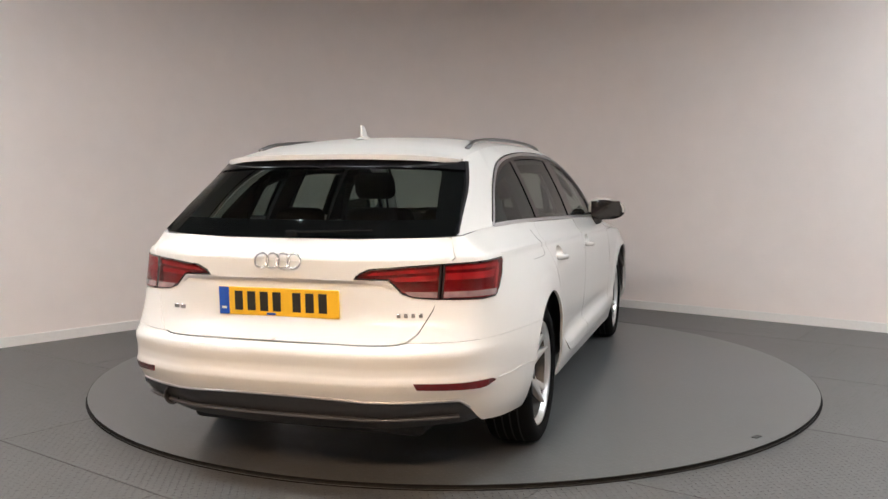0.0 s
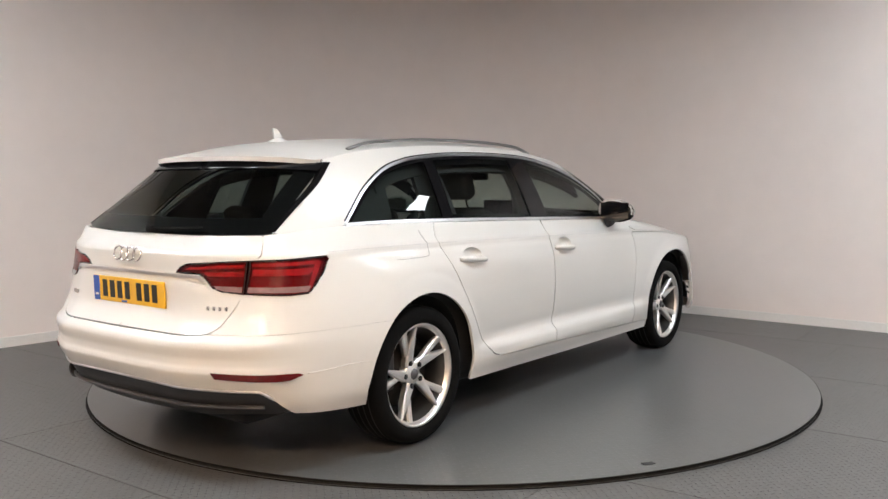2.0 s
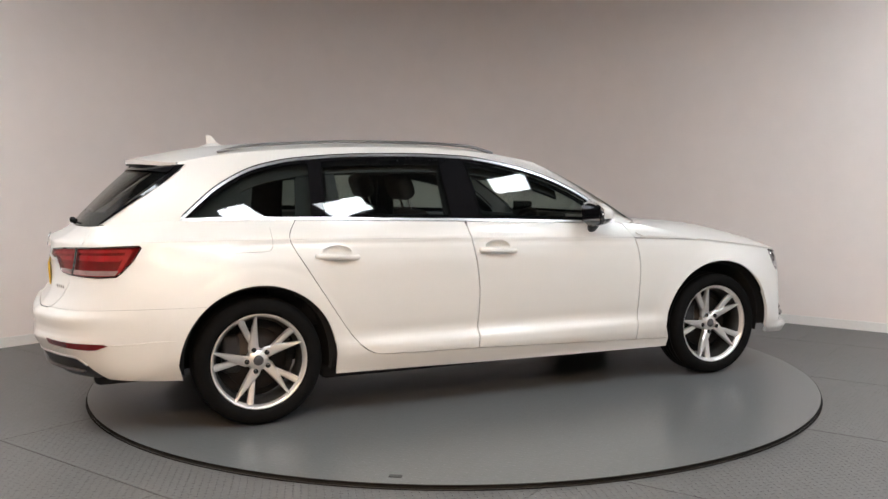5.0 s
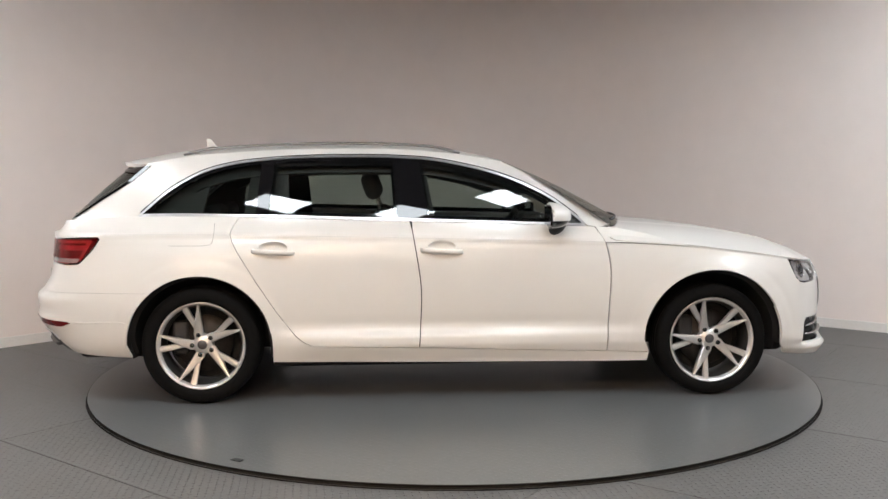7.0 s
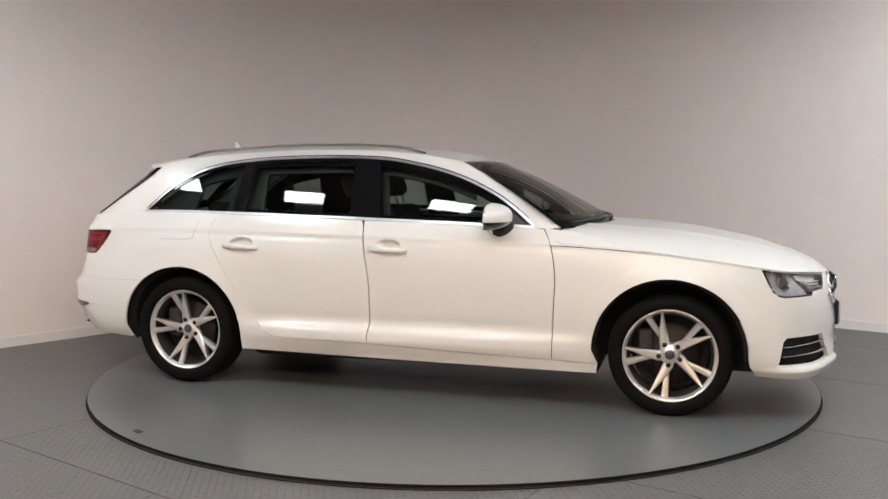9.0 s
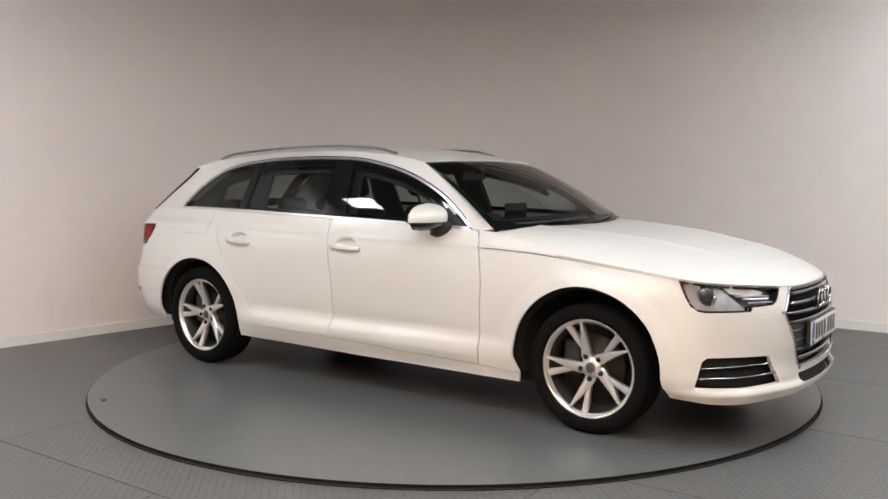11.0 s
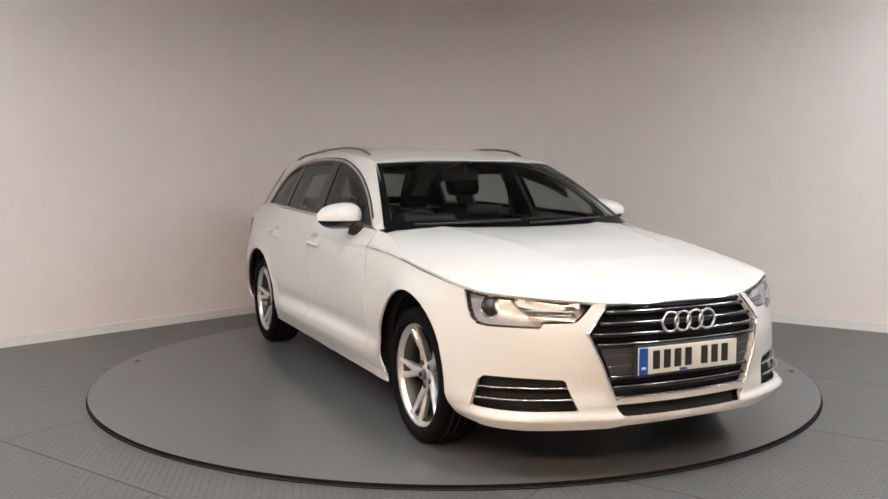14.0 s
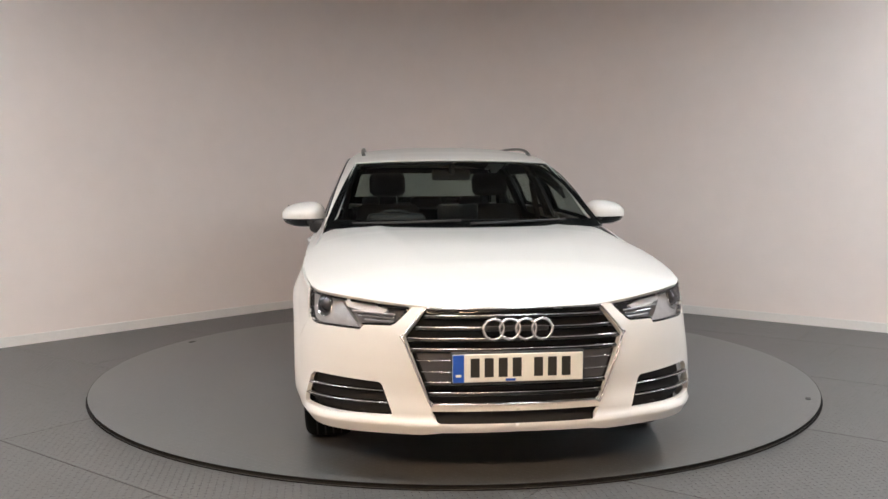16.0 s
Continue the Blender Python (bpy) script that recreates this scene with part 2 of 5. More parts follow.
def patch(poly, surf, res=0.016, rim=0.014, holes=(), keep_edge=None, sign=-1, lift=0.0):
    """A panel: the part of a surface inside an outline, its edge drawn clean and turned in by rim.
    surf(a, b) gives places (y out); sign -1 puts it on the right-hand side; lift moves it out along its normal."""
    loops = [np.asarray(poly, float)] + [np.asarray(h, float) for h in holes]
    lo, hi = loops[0].min(0), loops[0].max(0)
    n = np.maximum(np.ceil((hi - lo) / res).astype(int), 3)
    ga, gb = np.linspace(lo[0], hi[0], n[0] + 1), np.linspace(lo[1], hi[1], n[1] + 1)
    ca, cb = np.meshgrid((ga[1:] + ga[:-1]) / 2, (gb[1:] + gb[:-1]) / 2, indexing="ij")
    keep = inside(loops[0], ca, cb)
    for h in loops[1:]:
        keep &= ~inside(h, ca, cb)
    ii, jj = np.nonzero(keep)
    w = n[1] + 1
    quads = np.stack([ii * w + jj, (ii + 1) * w + jj, (ii + 1) * w + jj + 1, ii * w + jj + 1], 1)
    va, vb = np.meshgrid(ga, gb, indexing="ij")
    dom = np.stack([va.ravel(), vb.ravel()], 1)
    used, inv = np.unique(quads, return_inverse=True)
    dom, quads = dom[used].copy(), inv.reshape(-1, 4)
    count = {}
    for q in quads:
        for k in range(4):
            e = (q[k], q[(k + 1) % 4])
            key = (min(e), max(e))
            count[key] = None if key in count else e
    border = [e for e in count.values() if e is not None]
    bv = np.unique(np.array(border).ravel())
    pts = dom[bv]
    best, where = np.full(len(bv), 1e9), pts.copy()
    for loop in loops:
        nxt = np.roll(loop, -1, 0)
        for p, q in zip(loop, nxt):
            d = q - p
            t = np.clip(((pts - p) @ d) / max(d @ d, 1e-12), 0, 1)[:, None]
            c = p + t * d
            r = np.linalg.norm(pts - c, axis=1)
            k = r < best
            best[k], where[k] = r[k], c[k]
    for loop in loops:
        for i, p in enumerate(loop):
            a, b = p - loop[i - 1], loop[(i + 1) % len(loop)] - p
            bend = abs(math.atan2(a[0] * b[1] - a[1] * b[0], a @ b))
            if bend > 0.35:
                r = np.linalg.norm(pts - p, axis=1)
                k = r.argmin()
                if r[k] < 1.6 * res:
                    where[k] = p
    dom[bv] = where
    eps = 1e-3

    def normals(d):
        du = surf(d[:, 0] + eps, d[:, 1]) - surf(d[:, 0] - eps, d[:, 1])
        dv = surf(d[:, 0], d[:, 1] + eps) - surf(d[:, 0], d[:, 1] - eps)
        nn = np.cross(du, dv)
        nn /= np.maximum(np.linalg.norm(nn, axis=1, keepdims=True), 1e-12)
        return nn
    pos, nor = surf(dom[:, 0], dom[:, 1]), normals(dom)
    out = pos - np.array((1.37, 0.0, 0.55))
    flip = np.sum(nor * out) < 0
    if flip:
        nor = -nor
    pos = pos + nor * lift
    verts = [*pos]
    faces = [tuple(q) for q in quads]
    if flip:
        faces = [f[::-1] for f in faces]
    smooth = [True] * len(faces)
    if rim:
        tops, ins = {}, {}
        for a, b in border:
            if keep_edge is not None and keep_edge(dom[a]) and keep_edge(dom[b]):
                continue
            for k in (a, b):
                if k not in tops:
                    tops[k] = len(verts)
                    verts.append(pos[k])
                    ins[k] = len(verts)
                    verts.append(pos[k] - nor[k] * rim)
            f = (tops[b], tops[a], ins[a], ins[b])
            faces.append(f[::-1] if flip else f)
            smooth.append(False)
    v = np.array(verts) * np.array((1.0, sign, 1.0))
    if sign < 0:
        faces = [f[::-1] for f in faces]
    return list(v), faces, smooth


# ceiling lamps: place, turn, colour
# first six placed by their window reflections; the rest unseen, added to brighten walls
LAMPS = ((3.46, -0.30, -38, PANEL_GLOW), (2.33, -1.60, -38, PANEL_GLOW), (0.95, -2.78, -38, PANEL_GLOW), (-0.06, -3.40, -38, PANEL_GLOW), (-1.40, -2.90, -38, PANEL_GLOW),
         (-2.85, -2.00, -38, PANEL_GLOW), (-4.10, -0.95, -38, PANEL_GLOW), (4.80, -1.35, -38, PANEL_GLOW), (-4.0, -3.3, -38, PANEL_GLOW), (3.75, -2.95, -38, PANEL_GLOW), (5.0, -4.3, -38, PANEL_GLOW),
         # unseen warm panels, added to light the car and wall from the front
         (-2.5, -6.4, 0, WARM_FILL), (-0.95, -6.4, 0, WARM_FILL), (0.6, -6.4, 0, WARM_FILL))

# ---- the room ----
def wall_line():
    """The foot of the walls seen from above: two straight walls that meet in a wide rounded corner."""
    left, right = [Vector((-6.6, -2.85)), Vector((-1.767, 2.50))], [Vector((1.70, 2.70)), Vector((7.6, -1.85))]
    corner = Vector((-0.05, 4.25))
    pts = [left[0]]
    for k in range(6):
        pts.append(left[0].lerp(left[1], (k + 1) / 6))
    for k in range(1, 24):
        t = k / 24
        pts.append(left[1] * (1 - t) ** 2 + corner * 2 * t * (1 - t) + right[0] * t * t)
    for k in range(7):
        pts.append(right[0].lerp(right[1], k / 6))
    return pts


FLOOR_Z, CEIL_Z = -TABLE_H, 3.25


def ribbon(pts, z0, z1, thick):
    """An upright slab along a line on the floor, thick away from the room."""
    n = len(pts)
    outer = []
    for i, p in enumerate(pts):
        d = (pts[min(i + 1, n - 1)] - pts[max(i - 1, 0)]).normalized()
        outer.append(p + Vector((-d.y, d.x)) * thick)
    verts, faces = [], []
    corners = ((pts, z0), (pts, z1), (outer, z1), (outer, z0))
    for k in range(4):
        base = len(verts)
        for line, z in (corners[k], corners[(k + 1) % 4]):
            verts += [(p.x, p.y, z) for p in line]
        faces += [(base + i, base + i + 1, base + n + i + 1, base + n + i) for i in range(n - 1)]
    m = 2 * n
    faces += [(0, n, m + n, 3 * m), (n - 1, 3 * m + n - 1, m + 2 * n - 1, 2 * n - 1)]
    return verts, faces, [True] * (len(faces) - 2) + [False] * 2


def build_room():
    line = wall_line()
    tagged(part("wall_curved", ribbon(line, FLOOR_Z, CEIL_Z, 0.15), WALL_M, None), "smooth off-white painted wall with a rounded corner", "wall", kind="structure")
    inner = []
    for i, p in enumerate(line):
        d = (line[min(i + 1, len(line) - 1)] - line[max(i - 1, 0)]).normalized()
        inner.append(p - Vector((-d.y, d.x)) * 0.018)
    tagged(part("baseboard", ribbon(inner, FLOOR_Z, FLOOR_Z + 0.075, 0.016), SKIRT_M, None), "white painted skirting along the wall foot", "skirting", kind="structure")
    # unseen walls added behind the camera to close the room and bounce light
    back = [line[-1], Vector((5.2, -9.0)), Vector((-5.2, -9.0)), line[0]]
    names = ("unseen_wall_right", "unseen_wall_back", "unseen_wall_left")
    for k in range(3):
        tagged(part(names[k], ribbon([back[k], back[k + 1]], FLOOR_Z, CEIL_Z, 0.15), BACK_M, None), "plain off-white wall, unseen, added to close the room", "wall", kind="structure")
    bm = bmesh.new()
    bmesh.ops.create_cube(bm, size=1.0)
    bm.transform(Matrix.Translation((0.5, -2.3, FLOOR_Z - 0.07)) @ Matrix.Diagonal((17, 15, 0.12, 1)))
    floor = tagged(part("floor", bm, GAP, None), "grey painted steel tread plate floor", "floor", kind="structure")
    bm = bmesh.new()
    bmesh.ops.create_cube(bm, size=1.0)
    bm.transform(Matrix.Translation((0.5, -2.3, CEIL_Z + 0.06)) @ Matrix.Diagonal((17, 15, 0.12, 1)))
    tagged(part("ceiling", bm, CEIL_M, None), "plain dark ceiling", "ceiling", kind="structure")
    # sheets of tread plate, laid along the wall on the right
    sheet = merge(rounded_box((2.4380, 1.2155, 0.012), (0, 0, -0.006), r=0.002, seg=1))
    me = bpy.data.meshes.new("tread_plate")
    sheet.to_mesh(me)
    sheet.free()
    me.polygons.foreach_set("use_smooth", [False] * len(me.polygons))
    me.materials.append(FLOOR_M)
    turn = Matrix.Rotation(radians(-35.5), 4, "Z")
    for j in range(-10, 9):
        for i in range(-6, 7):
            at = turn @ Vector((i * 2.44 + (1.22 if j % 2 else 0.0) + 0.35, j * 1.22 + 0.52, 0))
            if abs(at.x - 0.5) > 7.6 or not -9.6 < at.y < 4.9:
                continue
            ob = new("floor_plate", me)
            ob.parent = floor
            ob.matrix_local = Matrix.Translation((at.x, at.y, FLOOR_Z)) @ turn


def ceiling_light(x, y, rz, glow, size=(0.53, 0.42), label="flush white ceiling panel lamp, lit, outside the view"):
    thing = tagged(new("ceiling_light"), label, "ceiling light", group="ceiling panel lamps")
    thing.matrix_basis = pose(x, y, CEIL_Z, 0, 0, rz)
    a, b = size
    bars = [rounded_box((a + 0.04, 0.02, 0.03), (0, s * (b / 2 + 0.01), -0.016), r=0.004) for s in (-1, 1)]
    bars += [rounded_box((0.02, b, 0.03), (s * (a / 2 + 0.01), 0, -0.016), r=0.004) for s in (-1, 1)]
    part("frame", merge(*bars), STEEL_AND_SHADE, thing)
    part("diffuser", rounded_box((a, b, 0.012), (0, 0, -0.012), r=0.002, seg=1), glow, thing)
    return thing


def build_table():
    table = tagged(new("turntable"), "round grey painted car turntable with a dark worn rim", "turntable")
    n = 144
    verts, faces = [], []
    rings = (0.0, 0.5, 1.0, 1.5, 2.0, TABLE_R - 0.002)
    verts.append((0, 0, 0))
    for r in rings[1:]:
        verts += [(r * math.cos(2 * math.pi * k / n), r * math.sin(2 * math.pi * k / n), 0) for k in range(n)]
    for k in range(n):
        faces.append((0, 1 + k, 1 + (k + 1) % n))
        for i in range(len(rings) - 2):
            a = 1 + i * n
            faces.append((a + k, a + n + k, a + n + (k + 1) % n, a + (k + 1) % n))
    verts += [(verts[1 + (len(rings) - 2) * n + k][0], verts[1 + (len(rings) - 2) * n + k][1], -TABLE_H + 0.001) for k in range(n)]
    a = 1 + (len(rings) - 2) * n
    faces += [(a + k, a + n + k, a + n + (k + 1) % n, a + (k + 1) % n) for k in range(n)]
    part("top", (verts, faces, False), TABLE_M, table)
    prof = [(TABLE_R - 0.0020, -0.0003), (TABLE_R + 0.001, -0.001), (TABLE_R + 0.002, -0.003), (TABLE_R + 0.002, -0.009), (TABLE_R - 0.001, -0.010)]
    v, f = lathe(prof, n)
    part("edge_strip", ([(p[0], p[2], p[1]) for p in v], f, True), SEAL, table, "black rubber edge strip")
    v, f = lathe([(TABLE_R - 0.001, -0.010), (TABLE_R, -0.011), (TABLE_R, -0.017), (TABLE_R - 0.004, -0.018), (TABLE_R - 0.004, -TABLE_H + 0.0005)], n)
    part("rim_band", ([(p[0], p[2], p[1]) for p in v], f, True), RIM_STEEL, table, "worn brown steel rim")
    v, f = lathe([(TABLE_R - 0.004, -TABLE_H + 0.002), (TABLE_R + 0.006, -TABLE_H + 0.002), (TABLE_R + 0.008, -TABLE_H + 0.0005)], n)
    part("gap_seal", ([(p[0], p[2], p[1]) for p in v], f, True), SEAL, table, "dark gap round the turntable")
    # worn marks in the paint
    for x, y, w, rz in ((-1.085, -1.840, 0.055, -30), (1.113, 1.845, 0.05, -30)):
        part("scuff", rounded_box((w, w * 0.55, 0.003), (x, y, 0.0015), r=0.0012, turn=Matrix.Rotation(radians(rz), 4, "Z")), PLASTIC, table, "dark scuffed spot")
    return table


build_room()
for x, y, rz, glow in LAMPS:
    ceiling_light(x, y, rz, glow, *(((1.5, 0.5),) if glow is WARM_FILL else ()))
turntable = build_table()

# plan stations, nose to tail: how far along the car each level runs, and how far out
NOSE_Y = (0.0, 0.25, 0.45, 0.695)
SIDE_X = (3.30, 2.95, 2.50, 1.70, 0.80, 0.20, -0.15, -0.50)
TAIL_Y = (0.735, 0.45, 0.25, 0.0)
NOSE_X = (
    (3.67, 3.655, 3.605, 3.47),
    (3.705, 3.69, 3.645, 3.53),
    (3.70, 3.685, 3.635, 3.49),
    (3.70, 3.69, 3.64, 3.48),
    (3.70, 3.69, 3.635, 3.475),
    (3.695, 3.68, 3.62, 3.46),
    (3.66, 3.645, 3.585, 3.42),
)
SIDE_Y = (
    (0.77, 0.81, 0.832, 0.832, 0.832, 0.832, 0.82, 0.77),
    (0.835, 0.872, 0.857, 0.852, 0.855, 0.862, 0.872, 0.830),
    (0.835, 0.884, 0.864, 0.846, 0.848, 0.866, 0.884, 0.848),
    (0.828, 0.888, 0.870, 0.854, 0.856, 0.874, 0.888, 0.850),
    (0.815, 0.887, 0.870, 0.860, 0.861, 0.872, 0.878, 0.832),
    (0.802, 0.876, 0.863, 0.860, 0.861, 0.860, 0.855, 0.803),
    (0.787, 0.840, 0.846, 0.844, 0.838, 0.820, 0.808, 0.778),
)
TAIL_X = (
    (-0.62, -0.80, -0.84, -0.85),
    (-0.76, -0.93, -0.965, -0.975),
    (-0.825, -0.985, -1.01, -1.015),
    (-0.835, -0.99, -1.015, -1.02),
    (-0.785, -0.925, -0.945, -0.95),
    (-0.755, -0.905, -0.932, -0.94),
    (-0.735, -0.895, -0.93, -0.94),
)
CREASE_Z = (0.715, 0.717, 0.727, 0.750, 0.771, 0.820, 0.866, 0.892, 0.915, 0.927, 0.931, 0.931, 0.93, 0.928, 0.926, 0.926)
# the belt line above the crease, from the windscreen to the rear glass
BELT = (
    (3.61, 0.0, 0.75), (3.60, 0.22, 0.75), (3.54, 0.40, 0.76), (3.38, 0.62, 0.80), (3.2, 0.72, 0.84), (2.9, 0.74, 0.90),
    (2.50, 0.755, 0.945), (1.70, 0.785, 0.978), (0.80, 0.778, 1.006), (0.20, 0.748, 1.022), (-0.15, 0.715, 1.027), (-0.48, 0.674, 1.020),
    (-0.738, 0.658, 1.003), (-0.800, 0.45, 0.996), (-0.812, 0.25, 0.994), (-0.818, 0.0, 0.993),
)
Z_LOW = 0.2
WIDER = (0.0, 0.0, 0.0, 0.012, 0.028, 0.020, 0.016, 0.012, 0.010, 0.012, 0.014, 0.016, 0.0, 0.0, 0.0, 0.0)
BELT = tuple((x, y + w, z) for (x, y, z), w in zip(BELT, WIDER))


def spline(points, at):
    """A smooth curve through evenly numbered points, read at the numbers given."""
    p = np.asarray(points, float)
    at = np.clip(np.asarray(at, float), 0, len(p) - 1)
    i = np.minimum(at.astype(int), len(p) - 2)
    f = (at - i)[..., None] if p.ndim > 1 else at - i
    a, b, c, d = p[np.maximum(i - 1, 0)], p[i], p[i + 1], p[np.minimum(i + 2, len(p) - 1)]
    return b + f * (0.5 * (c - a) + f * (a - 2.5 * b + 2 * c - 0.5 * d + f * (1.5 * (b - c) + 0.5 * (d - a))))


def curve_of(pairs):
    """A smooth function through (where, value) pairs."""
    k, v = np.array(sorted(pairs), float).T

    def read(x):
        return spline(v, np.interp(x, k, np.arange(len(k))))
    return read


LEVELS = []
for nx, sy, tx in zip(NOSE_X, SIDE_Y, TAIL_X):
    LEVELS.append([(x, y) for x, y in zip(nx, NOSE_Y)] + [(x, y) for x, y in zip(SIDE_X, sy)] + [(x, y) for x, y in zip(tx, TAIL_Y)])
LEVELS = np.array(LEVELS)
LEVELS[:, :, 1] += WIDER
MIRROR = np.array((1.0, -1.0))
LEVELS = [np.concatenate([row[1:2] * MIRROR, row, row[-2:-1] * MIRROR]) for row in LEVELS]


def hull_at(s, z):
    """The body's skin (right-hand side, y out) at plan number s and height z."""
    s, z = np.broadcast_arrays(np.asarray(s, float), np.asarray(z, float))
    top, belt = spline(CREASE_Z, s), spline(BELT, s)
    v = np.clip((z - Z_LOW) / (top - Z_LOW), 0, 1) * 6
    rows = np.stack([spline(LEVELS[j], s + 1) for j in range(7)])
    j = np.minimum(v.astype(int), 5)
    f = (v - j)[..., None]
    pick = lambda k: np.take_along_axis(rows, np.clip(k, 0, 6)[None, ..., None].repeat(2, -1), 0)[0]
    a, b, c, d = pick(j - 1), pick(j), pick(j + 1), pick(j + 2)
    xy = b + f * (0.5 * (c - a) + f * (a - 2.5 * b + 2 * c - 0.5 * d + f * (1.5 * (b - c) + 0.5 * (d - a))))
    w = np.clip((z - top) / np.maximum(belt[..., 2] - top, 1e-4), 0, 1)[..., None] ** 0.7
    xy = xy + w * (belt[..., :2] - rows[6])
    # the ledge along the foot of the doors, and the one round the rear bumper
    door = np.clip(s - 5.9, 0, 1) * np.clip((8.65 - s) / 0.5, 0, 1)
    ledge = np.clip((0.400 - z) / 0.030, 0, 1) * np.clip((z - 0.22) / 0.10, 0, 1)
    xy[..., 1] += door * (0.023 * ledge - 0.008 * np.exp(-((z - 0.428) / 0.035) ** 2))
    # the wheel arches stand out a little, with a soft edge round them
    for axle in (0.0, 2.832):
        away = np.hypot(xy[..., 0] - axle, z - 0.332) - 0.384
        xy[..., 1] += 0.009 * np.clip(1 - away / 0.080, 0, 1) ** 0.7 * np.clip((z - 0.30) / 0.1, 0, 1) * np.clip((top - z) / 0.12, 0, 1) * (xy[..., 1] > 0.7)
    flute = np.clip(s - 5.6, 0, 1) * np.clip(11.4 - s, 0, 1)
    xy[..., 1] -= 0.005 * flute * np.exp(-((z - top + 0.020) / 0.014) ** 2)
    tail = np.clip((s - 11.2) / 0.8, 0, 1)
    xy[..., 0] -= 0.014 * tail * np.clip((0.600 - z) / 0.022, 0, 1) * np.clip((z - 0.42) / 0.12, 0, 1)
    # the band along the foot of the rear bumper, and the hollow over it
    xy[..., 0] -= tail * (0.011 * np.clip((0.482 - z) / 0.012, 0, 1) * np.clip((z - 0.40) / 0.03, 0, 1) + 0.007 * np.exp(-((z - 0.585) / 0.016) ** 2) - 0.010 * np.exp(-((z - 0.522) / 0.028) ** 2))
    # the lip along the foot of the front bumper
    lip_out = np.clip((4.7 - s) / 0.9, 0, 1) * np.clip((0.284 - z) / 0.022, 0, 1)
    xy[..., 0] += 0.030 * lip_out
    xy[..., 1] += 0.014 * lip_out * np.clip(s - 2.2, 0, 1)
    return np.concatenate([xy, z[..., None]], -1)


# s is replaced by u, metres along the plan from the nose
S_DENSE = np.linspace(0, 15, 1501)
P_DENSE = hull_at(S_DENSE, 0.55)
U_DENSE = np.concatenate([[0], np.cumsum(np.linalg.norm(np.diff(P_DENSE[:, :2], axis=0), axis=1))])
U_TAIL = U_DENSE[-1]


def s_of(u):
    return np.interp(u, U_DENSE, S_DENSE)


def ux(x):
    """u on the flank at x."""
    k = (S_DENSE >= 4) & (S_DENSE <= 11)
    return np.interp(-np.asarray(x), -P_DENSE[k, 0], U_DENSE[k])


def un(y):
    """u on the nose at y out."""
    k = S_DENSE <= 4
    return np.interp(y, P_DENSE[k, 1], U_DENSE[k])


def ut(y):
    """u on the tail at y out."""
    k = S_DENSE >= 11
    return np.interp(-np.asarray(y), -P_DENSE[k, 1], U_DENSE[k])


# ---- the car: x forward from the rear axle, z up from the turntable ----
estate = tagged(new("estate_car"), "white estate car with silver alloy wheels on the turntable", "car")


def hull(u, z):
    return hull_at(s_of(u), z)


def crease(u):
    return spline(CREASE_Z, s_of(u))


def belt_z(u):
    return spline(BELT, s_of(u))[..., 2]


def along(fn, a, b, n=24, d=0.0):
    return [(t, float(fn(t)) + d) for t in np.linspace(a, b, n)]


def arch(x, rx, rz, z_end, a0=0.0, a1=180.0, n=40):
    """A wheel arch on the flank, from the front foot over the top to the rear foot."""
    pts = [(float(ux(x + rx * math.cos(radians(a)))), 0.332 + rz * math.sin(radians(a))) for a in np.linspace(a0, a1, n)]
    return pts


def smooth_line(pts, n=6):
    p = np.asarray(pts, float)
    return [tuple(q) for q in spline(p, np.linspace(0, len(p) - 1, (len(p) - 1) * n + 1))]


at_middle = lambda d: d[0] < 1e-6 or d[0] > U_TAIL - 1e-6
SIDES = (-1, 1)

DOOR_F = smooth_line([(2.120, 0.940), (2.080, 0.87), (2.054, 0.717), (2.060, 0.527), (2.070, 0.266)])
DOOR_B = smooth_line([(3.155, 0.985), (3.136, 0.873), (3.104, 0.657), (3.102, 0.497), (3.113, 0.303)])
DOOR_R = smooth_line([(4.095, 1.018), (4.127, 0.965), (4.136, 0.92), (4.101, 0.843), (3.988, 0.66), (3.84, 0.437), (3.749, 0.343), (3.681, 0.316)])
FRONT_ARCH = arch(2.832, 0.390, 0.384, 0.2)
REAR_ARCH = arch(0.0, 0.386, 0.376, 0.22)
WING_SEAM = float(ux(3.206))
LAMP_REAR = [(1.022, 0.768), (0.985, 0.70), (0.955, 0.652), (0.925, 0.634)]
LAMP_LOW = [(0.925, 0.634), (0.885, 0.627), (0.645, 0.623), (0.628, 0.642), (0.505, 0.646), (0.485, 0.655), (0.425, 0.705)]
GRILLE = [(0.0, 0.716), (0.345, 0.716), (0.364, 0.708), (0.448, 0.607), (0.445, 0.594), (0.350, 0.354), (0.334, 0.344), (0.0, 0.344)]
TAIL_LAMP = [(5.607, 0.846), (5.590, 0.868), (5.545, 0.888), (5.40, 0.898), (5.25, 0.906), (5.0, 0.914), (4.862, 0.915), (4.850, 0.903), (4.90, 0.845), (4.975, 0.785), (5.0, 0.768),
             (5.10, 0.764), (5.29, 0.770), (5.375, 0.777), (5.42, 0.792), (5.455, 0.826), (5.475, 0.843)]
GATE_EDGE = [(5.43, 0.610), (5.385, 0.618), (5.350, 0.645), (5.300, 0.735), (5.287, 0.768)]
DIFFUSER_TOP = [(U_TAIL, 0.400), (5.726, 0.398), (5.42, 0.388), (5.215, 0.386), (5.185, 0.378), (5.158, 0.350), (5.135, 0.286)]


TAIL_SHIFT = U_TAIL - 5.8965 - 0.02


def at_tail(pts):
    return [(min(a + TAIL_SHIFT * min(max((a - 4.95) / 0.3, 0), 1), U_TAIL), b) for a, b in pts]


